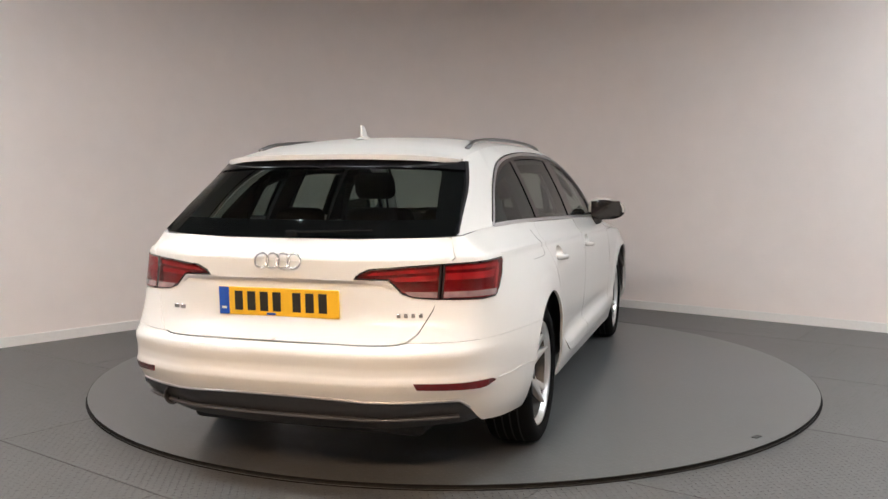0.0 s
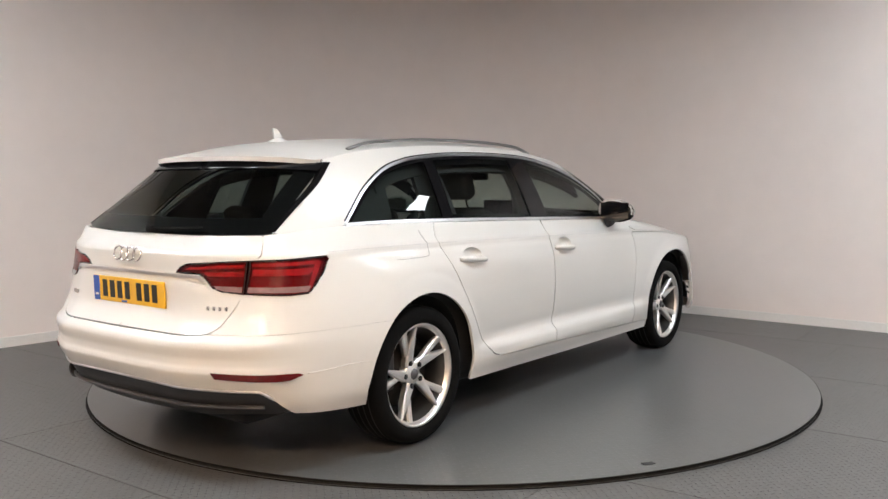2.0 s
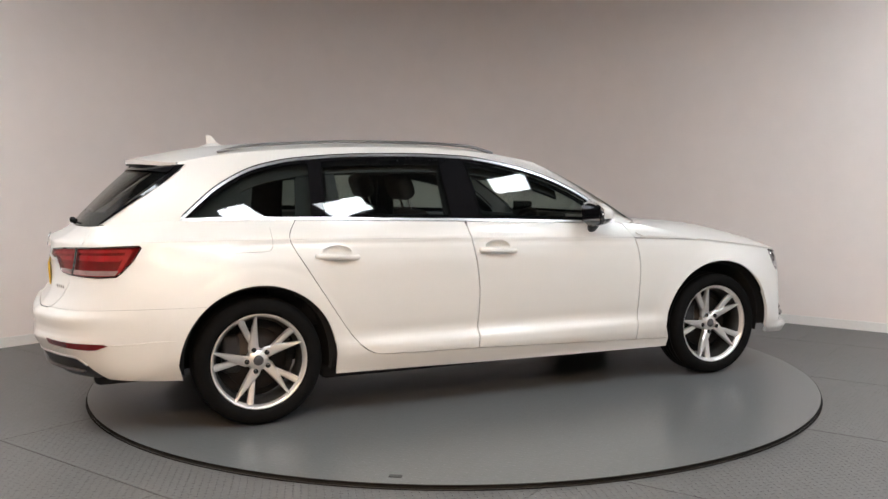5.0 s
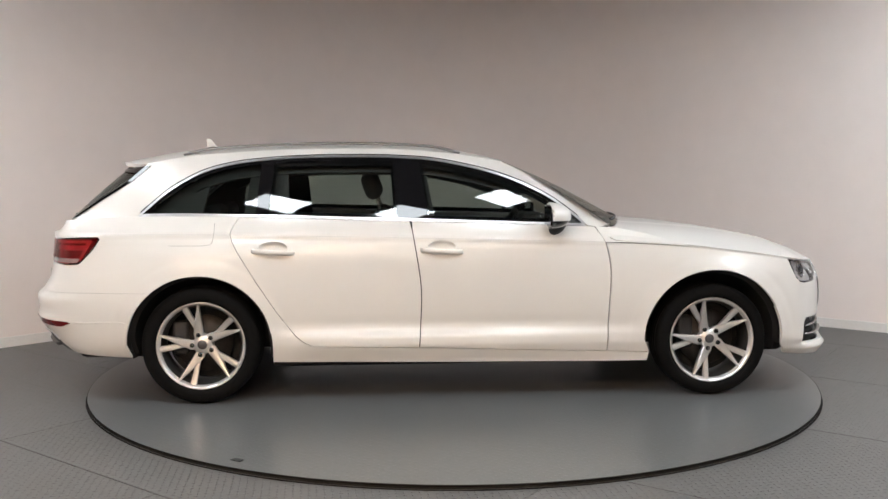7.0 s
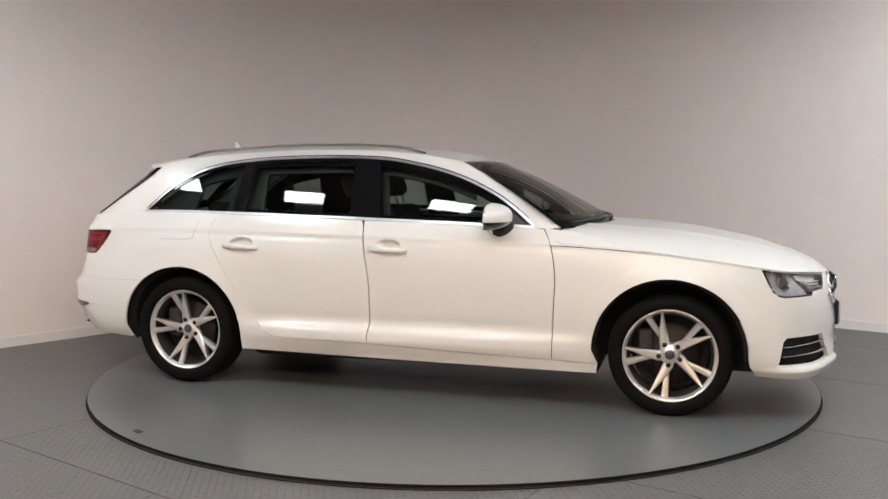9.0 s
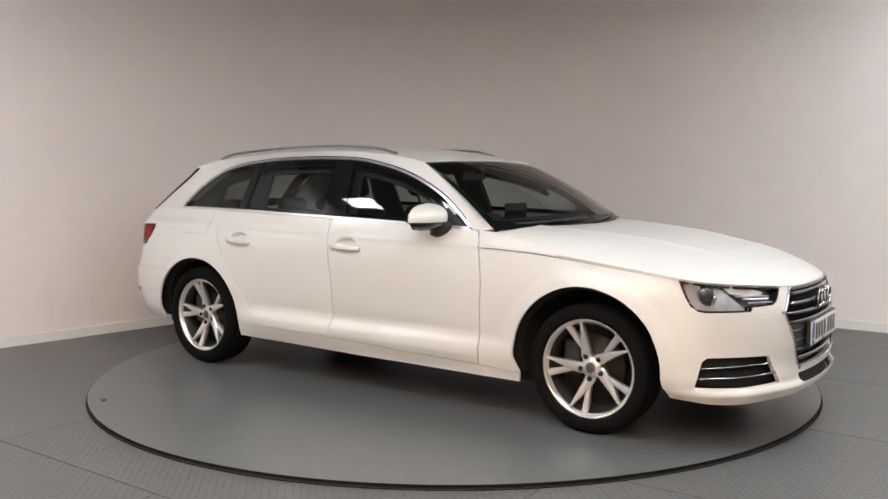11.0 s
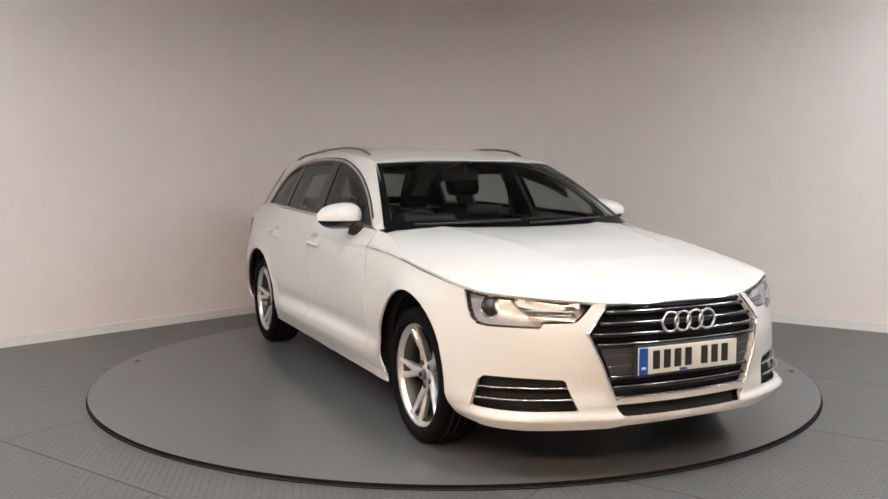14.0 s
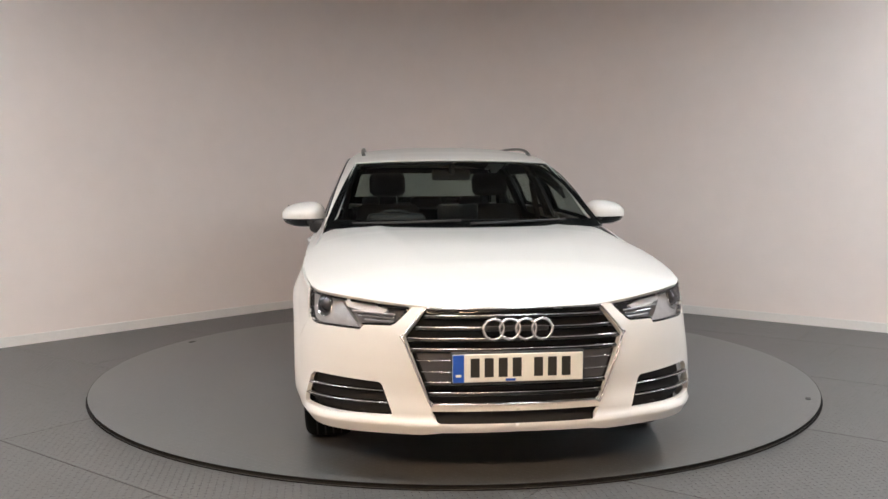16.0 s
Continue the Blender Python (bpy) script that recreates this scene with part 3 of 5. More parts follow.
TAIL_LAMP, GATE_EDGE, DIFFUSER_TOP = at_tail(TAIL_LAMP), at_tail(GATE_EDGE), [(U_TAIL, 0.400)] + at_tail(DIFFUSER_TOP[1:])


def skins():
    out = {}
    # front wing
    wing = DOOR_F[3:] + [(1.826, 0.257)] + FRONT_ARCH[::-1][:34] + [(WING_SEAM, 0.50), (0.95, 0.648)] + LAMP_REAR[:3][::-1] + along(crease, 1.03, 2.074, 40, -0.0065)
    out["front_wing"] = (inset(wing, 0.0026), ())
    # front bumper
    k = [p for p in FRONT_ARCH if p[1] <= 0.535 and p[0] < 1.2]
    bumper = [(0.0, 0.232), (0.30, 0.228), (0.37, 0.219), (0.50, 0.216), (0.69, 0.214), (0.90, 0.220), (float(ux(2.832 + 0.400)), 0.235)] + k + [(WING_SEAM, 0.512), (0.95, 0.652)] + LAMP_LOW
    bumper += [(0.415, 0.717)] + along(crease, 0.40, 0.362, 3, -0.002) + GRILLE[2:] + [(0.0, 0.314), (0.334, 0.314), (0.341, 0.308), (0.318, 0.274), (0.306, 0.269), (0.0, 0.269)]
    fog = [(0.878, 0.428), (0.90, 0.41), (0.938, 0.292), (0.93, 0.286), (0.508, 0.286), (0.502, 0.292), (0.548, 0.408), (0.562, 0.418)]
    out["front_bumper"] = (np.asarray(bumper), (fog,))
    out["fog"] = fog
    # doors; the rear one ends along the wheel arch
    front = along(belt_z, 2.165, 3.15, 30, -0.002) + DOOR_B[2:] + [(2.6, 0.284)] + DOOR_F[::-1][:-2] + [(2.130, 0.957)]
    rear = along(belt_z, 3.162, 4.09, 30, -0.002) + DOOR_R + [(3.4, 0.309)] + DOOR_B[::-1][:-2]
    out["front_door"], out["rear_door"] = (inset(front, 0.0031), ()), (inset(rear, 0.0031), ())
    sill = [(1.826, 0.257), (2.046, 0.266), (2.6, 0.284), (3.113, 0.303), (3.4, 0.309), (3.681, 0.316)] + DOOR_R[::-1][1:12] + [(3.922, 0.415), (3.913, 0.332), (3.915, 0.225), (2.9, 0.21), (1.835, 0.203)]
    out["sill"] = (inset(sill, 0.0028), ())
    # rear quarter
    up = [p for p in REAR_ARCH[::-1] if p[0] > 4.28]
    quarter = DOOR_R[::-1][9:] + along(belt_z, 4.11, *[p[0] for p in at_tail([(5.178, 0)])], 40, 0.0) + at_tail([(5.238, 0.912)]) + TAIL_LAMP[4:13] + [(a - 0.004, b - 0.001) for a, b in GATE_EDGE[::-1][1:3]] + [(GATE_EDGE[1][0] - 0.002, 0.6145)] + [(4.552, 0.6185)]
    quarter += [p for p in REAR_ARCH[::-1] if p[1] > 0.62 and p[0] > 4.2 or p[0] <= 4.2 and p[1] > 0.372]
    out["rear_quarter"] = (inset(quarter, 0.0004), ())
    rb = [(U_TAIL, 0.604)] + [(a, b - 0.0045) for a, b in GATE_EDGE[:2]] + [(4.552, 0.618)]
    rb += [p for p in REAR_ARCH if p[1] <= 0.616 and p[0] > 4.2] + [(4.662, 0.262), (4.9, 0.27)] + at_tail([(5.125, 0.281)]) + DIFFUSER_TOP[::-1][1:]
    out["rear_bumper"] = (np.asarray(rb), ())
    gate = [(U_TAIL, 0.610)] + GATE_EDGE + TAIL_LAMP[12:] + TAIL_LAMP[:5] + at_tail([(5.243, 0.912), (5.183, 0.994)]) + along(belt_z, at_tail([(5.19, 0)])[0][0], U_TAIL, 24, 0.0)
    out["tailgate"] = (np.asarray(gate), ())
    return out


SKIN = skins()


def both(poly, surf, **kw):
    return join([patch(poly, surf, sign=s, keep_edge=at_middle, **kw) for s in SIDES])


# painted panels
part("front_bumper", both(SKIN["front_bumper"][0], hull, holes=SKIN["front_bumper"][1], res=0.013, rim=0.02, lift=-0.001), PAINT, estate)
part("rear_bumper", both(SKIN["rear_bumper"][0], hull, res=0.015), PAINT, estate)
tailgate = part("tailgate", both(SKIN["tailgate"][0], hull, res=0.013), PAINT, estate)
doors = {}


def cup(x):
    """The outline of a handle's finger bowl."""
    return [(float(ux(x + 0.078 * math.cos(a))), 0.853 + 0.036 * math.sin(a)) for a in np.linspace(0, 2 * math.pi, 28, endpoint=False)]


def bowl(x):
    def surf(u, z):
        p = hull(u, z)
        r = np.clip(((u - float(ux(x))) / 0.078) ** 2 + ((z - 0.853) / 0.036) ** 2, 0, 1)
        p[:, 1] -= 0.034 * (1 - r ** 2)
        return p
    return surf


HANDLE = {"front_door": 1.312, "rear_door": 0.40}
for s in SIDES:
    for name in ("front_wing", "front_door", "rear_door", "sill", "rear_quarter"):
        poly, holes = SKIN[name]
        if name in HANDLE:
            holes = (cup(HANDLE[name]),)
        ob = part(name, patch(poly, hull, res=0.012, holes=holes, sign=s, rim=0.012, lift=-0.0015 if name == "sill" else 0.0), PAINT, estate)
        doors[name, s] = ob
        if name in HANDLE:
            x = HANDLE[name]
            part("finger_bowl", patch(cup(x), bowl(x), res=0.006, rim=0.0, sign=s), PAINT, ob)
            pts = []
            for t in np.linspace(-1, 1, 15):
                p = hull(np.array([float(ux(x + 0.112 * t))]), np.array([0.832 - 0.006 * t]))[0]
                pts.append((p[0], s * (p[1] + 0.026 - 0.03 * abs(t) ** 3), p[2]))
            part("handle", tube(pts, 0.020, 0.026, n=10), PAINT, ob)

    corner = [(2.078, 0.874), (2.116, 0.940), (2.126, 0.957), (2.158, float(belt_z(2.158))), (2.00, float(belt_z(2.0)) - 0.008), (1.86, 0.35 * float(crease(1.86)) + 0.65 * float(belt_z(1.86))), (1.62, float(crease(1.62)) + 0.006), (1.62, float(crease(1.62))), (1.85, float(crease(1.85)))]
    part("cowl_corner", patch(corner, hull, res=0.01, rim=0.006, sign=s, lift=-0.0015), PAINT, estate)

# fuel flap line on the right-hand quarter
flap = smooth_line([(4.226, 0.985), (4.224, 0.915), (4.232, 0.884), (4.262, 0.870), (4.40, 0.868), (4.46, 0.868)], 5)
path = [hull(np.array([a]), np.array([b]))[0] * np.array((1, -1, 1)) for a, b in flap]
part("fuel_flap_seam", tube(path, 0.0015, 0.0015, n=6, up=(0, 1, 0)), GAP, doors["rear_quarter", -1])
# bumper seams behind the rear wheels' arches
for s in SIDES:
    path = [hull(np.array([a]), np.array([b]))[0] * np.array((1, s, 1)) for a, b in smooth_line([(4.69, 0.458), (4.72, 0.463), (4.80, 0.463), (4.90, 0.455), (5.0, 0.452)], 4)]
    part("crease_line", tube(path, 0.004, 0.004, n=6, up=(0, 1, 0)), PAINT, doors["rear_quarter", s])

# thin grey tube along the shoulder, standing in for the crease's shade line
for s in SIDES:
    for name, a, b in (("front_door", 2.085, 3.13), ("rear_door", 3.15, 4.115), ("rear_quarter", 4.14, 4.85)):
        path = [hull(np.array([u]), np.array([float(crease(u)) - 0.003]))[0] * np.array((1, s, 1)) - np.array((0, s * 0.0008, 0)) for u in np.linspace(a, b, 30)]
        part("shoulder_shade_line", tube(path, 0.0017, 0.0017, n=6, up=(0, 1, 0)), STEEL_AND_SHADE, doors[name, s])

# bonnet: a height over the plan, from the windscreen's foot to the grille
PLAN = hull_at(S_DENSE, spline(CREASE_Z, S_DENSE))
front = S_DENSE <= 6.45
EDGE_X, EDGE_Y, EDGE_Z = PLAN[front, 0][::-1], PLAN[front, 1][::-1], spline(CREASE_Z, S_DENSE)[front][::-1]
spine = curve_of([(2.1, 0.988), (2.3, 0.978), (2.45, 0.967), (2.6, 0.957), (2.97, 0.924), (3.3, 0.867), (3.5, 0.808), (3.6, 0.762), (3.665, 0.717)])
power = curve_of([(2.2, 8.0), (2.5, 5.5), (2.9, 3.6), (3.3, 2.6), (3.7, 2.2)])


def bonnet_surf(x, y):
    ye, ze, zc = np.interp(x, EDGE_X, EDGE_Y), np.interp(x, EDGE_X, EDGE_Z), spine(x)
    r = np.clip(np.abs(y) / np.maximum(ye, 1e-3), 0, 1)
    ridge = 0.006 * np.exp(-((np.abs(y) - (0.50 - 0.16 * (x - 2.3))) / 0.035) ** 2) * np.clip((3.55 - x) / 0.5, 0, 1)
    return np.stack([x, y, zc - (zc - ze) * r ** power(x) + ridge * (1 - r ** 4)], -1)


rear_edge = lambda y: 2.455 - 0.19 * (abs(y) / 0.72) ** 2.2
BONNET = [(x, y - 0.008) for x, y in zip(EDGE_X[8::6], EDGE_Y[8::6])] + [(3.655, 0.0)]
BONNET = [(rear_edge(y), y) for y in np.linspace(0, 0.72, 14)] + [(2.255, 0.78), (2.25, 0.835)] + [p for p in BONNET if p[0] > 2.26]
part("bonnet", join([patch(BONNET, bonnet_surf, res=0.02, rim=0.015, sign=s, keep_edge=lambda d: d[1] < 1e-6) for s in SIDES]), PAINT, estate)

# ---- greenhouse ----
belt_out = curve_of([(p[0], p[1]) for p in BELT[5:13]])
belt_up = curve_of([(p[0], p[2]) for p in BELT[5:13]])
DLO_TOP = smooth_line([(-0.352, 1.027), (-0.30, 1.075), (-0.168, 1.185), (-0.005, 1.273), (0.156, 1.317), (0.317, 1.338), (0.541, 1.353), (0.86, 1.358), (1.116, 1.351), (1.275, 1.338),
                       (1.435, 1.309), (1.595, 1.270), (1.755, 1.213), (1.915, 1.133), (2.04, 1.045), (2.135, 0.962)], 5)
top_z = lambda x: np.interp(x, [p[0] for p in DLO_TOP], [p[1] for p in DLO_TOP])


def flank(x, z):
    """The side of the cabin above the belt line, y out."""
    t = z - belt_up(x)
    over = np.clip(z - top_z(x), 0, 0.06) * np.clip((x + 0.1) / 0.4, 0, 1)
    return np.stack([x, belt_out(x) - (0.355 + 0.05 * np.clip((1.3 - x) / 0.9, 0, 1)) * t - 0.29 * t * np.abs(t) - 0.85 * over, z], -1)


SCREEN_EDGE = smooth_line([(1.672, 1.322), (1.83, 1.243), (2.0, 1.142), (2.14, 1.053), (2.262, 0.966)], 5)
GLASS_EDGE = smooth_line([(-0.335, 1.300), (-0.438, 1.207), (-0.583, 1.108), (-0.716, 1.012)], 5)
ROOF_EDGE = smooth_line([(-0.335, 1.312), (-0.15, 1.347), (0.10, 1.373), (0.45, 1.394), (0.85, 1.398), (1.15, 1.390), (1.40, 1.366), (1.55, 1.345), (1.672, 1.322)], 6)
belt_rear = [(x, float(belt_up(x))) for x in np.linspace(-0.714, -0.36, 16)]
frame_poly = DLO_TOP + [(2.20, 0.955)] + SCREEN_EDGE[::-1] + ROOF_EDGE[::-1][1:] + GLASS_EDGE[1:] + belt_rear[1:]
for s in SIDES:
    part("side_frame", patch(frame_poly, flank, res=0.014, rim=0.012, sign=s), PAINT, estate)

# roof
ridge_z = curve_of([(-0.58, 1.326), (-0.45, 1.352), (-0.3, 1.384), (-0.15, 1.406), (0.1, 1.428), (0.4, 1.441), (0.8, 1.442), (1.2, 1.426), (1.45, 1.396), (1.6, 1.367), (1.72, 1.338)])
roof_x, roof_z = [p[0] for p in ROOF_EDGE], [p[1] for p in ROOF_EDGE]


def roof_surf(x, w):
    """w runs from the middle (0) to the cant rail (1)."""
    xe = np.clip(x, -0.335, 1.672)
    ze = np.interp(xe, roof_x, roof_z)
    ye = flank(xe, ze)[:, 1]
    zc = ridge_z(x)
    z = ze + (zc - ze) * (1 - np.abs(w) ** 2.6)
    z = z + np.clip(-0.335 - x, 0, 1) * -0.12 * w ** 4
    return np.stack([x, ye * w, z], -1)


def roof_poly():
    pts = [(1.712 - 0.040 * w ** 2, w) for w in np.linspace(0, 1, 12)]
    pts += [(x, 1.0) for x in np.linspace(1.6, -0.335, 40)]
    pts += [(-0.545 + 0.185 * w ** 4, w) for w in np.linspace(0.985, 0, 14)]
    return pts


part("roof", join([patch(roof_poly(), roof_surf, res=0.022, rim=0.022, sign=s, keep_edge=lambda d: d[1] < 1e-6 or d[1] > 0.995) for s in SIDES]), PAINT, estate)


def screen_surf(top, bottom, bulge, bow=2.2):
    """Bowed glass between two edges, each given as (middle, corner); b runs from the bottom (0) to the top (1)."""
    (tm, tc), (bm_, bc) = [[np.array(p) for p in e] for e in (top, bottom)]

    def surf(a, b):
        a_, b_ = np.abs(a)[:, None], b[:, None]
        t = tm + (tc - tm) * np.concatenate([a_ ** bow, a_, a_ ** bow], 1)
        o = bm_ + (bc - bm_) * np.concatenate([a_ ** bow, a_, a_ ** bow], 1)
        p = o + (t - o) * b_
        p[:, 2] += bulge * 4 * b * (1 - b)
        return p
    return surf


def flank_pt(x, z):
    return tuple(float(c) for c in flank(np.array([x]), np.array([z]))[0])


ws = screen_surf(((1.712, 0.0, 1.334), flank_pt(1.676, 1.318)), ((2.475, 0.0, 0.962), flank_pt(2.268, 0.960)), 0.022)
rg = screen_surf(((-0.500, 0.0, 1.312), flank_pt(-0.335, 1.292)), ((-0.825, 0.0, 0.995), flank_pt(-0.718, 1.008)), 0.010, 3.6)
FULL = [(0, 0.0), (1.0, 0.0), (1.0, 1.0), (0, 1.0)]


def glazed(name, surf, band, mat_glass, top_band, res=0.05):
    pane = part(name, join([patch(FULL, surf, res=res, rim=0.0, sign=s) for s in SIDES]), mat_glass, estate)
    side, low = band
    hole = [(-0.01, low), (1 - side * 0.9, low), (1 - side, low + 0.03), (1 - side, 1 - top_band - 0.03), (1 - side * 1.1, 1 - top_band), (-0.01, 1 - top_band)]
    part("black_border", join([patch(FULL, surf, res=0.02, rim=0.0, sign=s, holes=(hole,), lift=-0.003) for s in SIDES]), GLOSS_BLACK, pane, "black glass border")
    pane.visible_shadow = False
    return pane


windscreen = glazed("windscreen", ws, (0.055, 0.10), SCREEN, 0.05)
rear_glass = glazed("rear_window", rg, (0.13, 0.20), PRIVACY, 0.15)
# spoiler's underside and its dark side fins
part("spoiler_underside", join([patch([(0, 0.86), (1.0, 0.86), (1.0, 1.0), (0, 1.0)], rg, res=0.04, rim=0.0, sign=s, lift=0.006) for s in SIDES]), PILLAR, estate)

# black fins between the spoiler and the rear glass
for s in SIDES:
    v, f = [], []
    n = len(GLASS_EDGE)
    for k, (x, z) in enumerate(GLASS_EDGE):
        wide = 0.010 + 0.022 * (1 - k / (n - 1))
        for dx, out in ((-0.004, -0.012), (-0.004, 0.006), (wide, 0.006), (wide, -0.012)):
            q = flank_pt(x + dx, z + 0.001)
            v.append((q[0], s * (q[1] + out), q[2]))
    for k in range(n - 1):
        f += [(4 * k + j, 4 * k + j + 1, 4 * k + j + 5, 4 * k + j + 4) for j in range(3)]
    part("spoiler_fin", (v, f, False), PILLAR, estate, "gloss black fin beside the rear glass")

# side windows
belt_line = lambda a, b, n=14, d=0.006: [(x, float(belt_up(x)) + d) for x in np.linspace(a, b, n)]
inner_top = inset(DLO_TOP + [(x, float(belt_up(x))) for x in np.linspace(2.12, -0.34, 30)], 0.024)
roof_line = np.array([p for p in inner_top[4:len(DLO_TOP) - 4]])
lip = lambda x: float(np.interp(x, roof_line[:, 0], roof_line[:, 1]))


def window_poly(b0, b1, t0, t1):
    """From b0 to b1 along the belt, from t0 to t1 under the roof."""
    xs = np.linspace(t1, t0, 30)
    return belt_line(b0, b1) + [(x, lip(x)) for x in xs]


WINDOWS = {
    "front_door": window_poly(1.235, 2.085, 1.185, 2.06),
    "rear_door": window_poly(0.355, 1.085, 0.375, 1.06),
    "rear_quarter": window_poly(-0.315, 0.305, -0.27, 0.325),
}
for s in SIDES:
    for name, poly in WINDOWS.items():
        pane = part("side_window", patch(poly, flank, res=0.03, rim=0.0, sign=s, lift=-0.006), WINDOW if name != "rear_quarter" else PRIVACY, doors[name, s])
        pane.visible_shadow = False
        if name != "rear_quarter":
            ring = inset(poly, 0.028)
            part("window_seal", patch(poly, flank, res=0.012, rim=0.0, sign=s, holes=(ring,), lift=-0.010), PILLAR, pane)
    pillar = [(1.075, float(belt_up(1.08)) + 0.006), (1.245, float(belt_up(1.24)) + 0.006), (1.195, lip(1.195)), (1.05, lip(1.05))]
    part("centre_pillar", patch(inset(pillar, -0.002), flank, res=0.02, rim=0.01, sign=s, lift=-0.002), PILLAR, estate, "gloss black door pillar trim")
    post = [(0.295, float(belt_up(0.3)) + 0.006), (0.365, float(belt_up(0.36)) + 0.006), (0.385, lip(0.385)), (0.315, lip(0.315))]
    part("rear_pillar", patch(post, flank, res=0.02, rim=0.01, sign=s, lift=-0.002), PILLAR, estate, "gloss black door pillar trim")
    sail = [(1.93, float(belt_up(1.93)) + 0.004), (2.10, float(belt_up(2.1)) + 0.004), (2.06, lip(2.05)), (1.955, float(belt_up(1.93)) + 0.12)]
    part("mirror_sail", patch(sail, flank, res=0.015, rim=0.006, sign=s, lift=-0.001), PLASTIC, doors["front_door", s])
    thin_top = inset(DLO_TOP + [(x, float(belt_up(x))) for x in np.linspace(2.12, -0.34, 30)], 0.011)
    dark = list(map(tuple, thin_top[2:len(DLO_TOP) - 2])) + list(map(tuple, inset(inner_top, 0.003)[2:len(DLO_TOP) - 2][::-1]))
    part("window_rubber", patch(dark, flank, res=0.008, rim=0.0, sign=s, lift=-0.001), PILLAR, estate, "black rubber inside the bright surround")
    strip = DLO_TOP + list(map(tuple, thin_top[:len(DLO_TOP)][::-1]))
    part("window_trim", patch(strip, flank, res=0.008, rim=0.006, sign=s, lift=0.004), ALU, estate, "bright aluminium window surround")
    edge = [flank(np.array([x]), np.array([z + 0.004]))[0] * np.array((1, s, 1)) + np.array((0, s * 0.001, 0)) for x, z in DLO_TOP[2:-3]]
    part("frame_seam", tube(edge, 0.009, 0.009, n=6, up=(0, 1, 0)), GAP, estate, "dark gap above the window surround")
    low = [(x, float(belt_up(x)) - 0.004) for x in np.linspace(-0.345, 2.13, 40)] + [(x, float(belt_up(x)) + 0.010) for x in np.linspace(2.11, -0.33, 40)]
    part("belt_trim", patch(low, flank, res=0.008, rim=0.008, sign=s, lift=0.005), ALU, estate, "bright aluminium belt strip")

# roof rails and aerial
for s in SIDES:
    pts = []
    for t in np.linspace(0, 1, 33):
        x = -0.135 + 1.57 * t
        xe = np.array([min(max(x, -0.34), 1.66)])
        base = roof_surf(xe, np.array([0.925]))[0]
        rise = 0.018 * min(1, math.sin(math.pi * t) * 4.2)
        pts.append((x, s * base[1], base[2] + rise + 0.004))
    part("roof_rail", tube(pts, 0.024, 0.017, n=10), RAIL, estate, "satin aluminium roof rail")
bm = bmesh.new()
bmesh.ops.create_cone(bm, segments=20, radius1=0.05, radius2=0.008, depth=0.022, cap_ends=True)
for v in bm.verts:
    v.co = Vector((v.co.x * 1.6, v.co.y * 0.75, v.co.z))
bm.transform(Matrix.Translation((-0.075, 0, 1.421)))
fin = rounded_box((0.075, 0.016, 0.062), (0, 0, 0), r=0.006, seg=3)
for v in fin.verts:
    k = (v.co.z + 0.031) / 0.062
    v.co.x = v.co.x * (1 - 0.66 * k) - 0.030 * k
    v.co.y *= 1 - 0.45 * k
    v.co += Vector((-0.072, 0, 1.447))
part("aerial_fin", merge(bm, fin), PAINT, estate)

# ---- dark inner shell, cabin, arches ----
shell_holes = [arch(2.832, 0.378, 0.372, 0) + [(1.80, 0.15), (1.10, 0.15)], arch(0.0, 0.365, 0.365, 0) + [(4.64, 0.15), (3.92, 0.15)]]
shell_poly = [(0.0, 0.235), (U_TAIL, 0.235)] + along(belt_z, U_TAIL, 2.0, 50, -0.012) + along(crease, 2.0, 0.0, 40, -0.02)
part("inner_shell", join([patch(shell_poly, hull, res=0.04, rim=0.0, sign=s, holes=shell_holes, lift=-0.072) for s in SIDES]), GAP, estate)
bm = merge(rounded_box((1.95, 1.50, 0.04), (1.40, 0, 0.275), r=0.01), rounded_box((4.35, 1.02, 0.05), (1.38, 0, 0.27), r=0.02),
           rounded_box((0.36, 1.30, 0.05), (-0.62, 0, 0.315), r=0.02), rounded_box((0.28, 1.25, 0.04), (3.42, 0, 0.28), r=0.02),
           rounded_box((0.5, 0.16, 0.14), (-0.60, 0.30, 0.32), r=0.05, seg=3), rounded_box((0.8, 0.09, 0.09), (-0.1, 0.0, 0.27), r=0.03))
part("underbody", bm, GAP, estate)
part("undertray", merge(rounded_box((2.10, 1.34, 0.09), (1.41, 0, 0.205), r=0.03), rounded_box((0.45, 1.10, 0.07), (3.16, 0, 0.225), r=0.03), rounded_box((0.40, 1.05, 0.09), (-0.56, 0, 0.245), r=0.03)), GAP, estate, "black plastic undertray")
for x in (0.0, 2.832):
    for s in SIDES:
        v, f = [], []
        for k, a in enumerate(np.linspace(-13, 193, 41)):
            for y, r in ((0.800, 0.384), (0.60, 0.378), (0.52, 0.30), (0.51, 0.06)):
                v.append((x + r * math.cos(radians(a)), s * y, 0.332 + r * math.sin(radians(a))))
        for k in range(40):
            for j in range(3):
                i = k * 4 + j
                f.append((i, i + 1, i + 5, i + 4))
        part("arch_liner", (v, f), GAP, estate)

cabin = TRIM
part("headlining", join([patch([(1.62, 0), (1.6, 0.93), (-0.3, 0.93), (-0.36, 0)], roof_surf, res=0.06, rim=0.0, sign=s, lift=-0.035) for s in SIDES]), LINING, estate)
part("load_cover", rounded_box((0.68, 1.18, 0.02), (-0.42, 0, 0.965), r=0.006), cabin, estate)
bm = rounded_box((0.52, 1.40, 0.34), (2.10, 0, 0.80), r=0.09, seg=4)
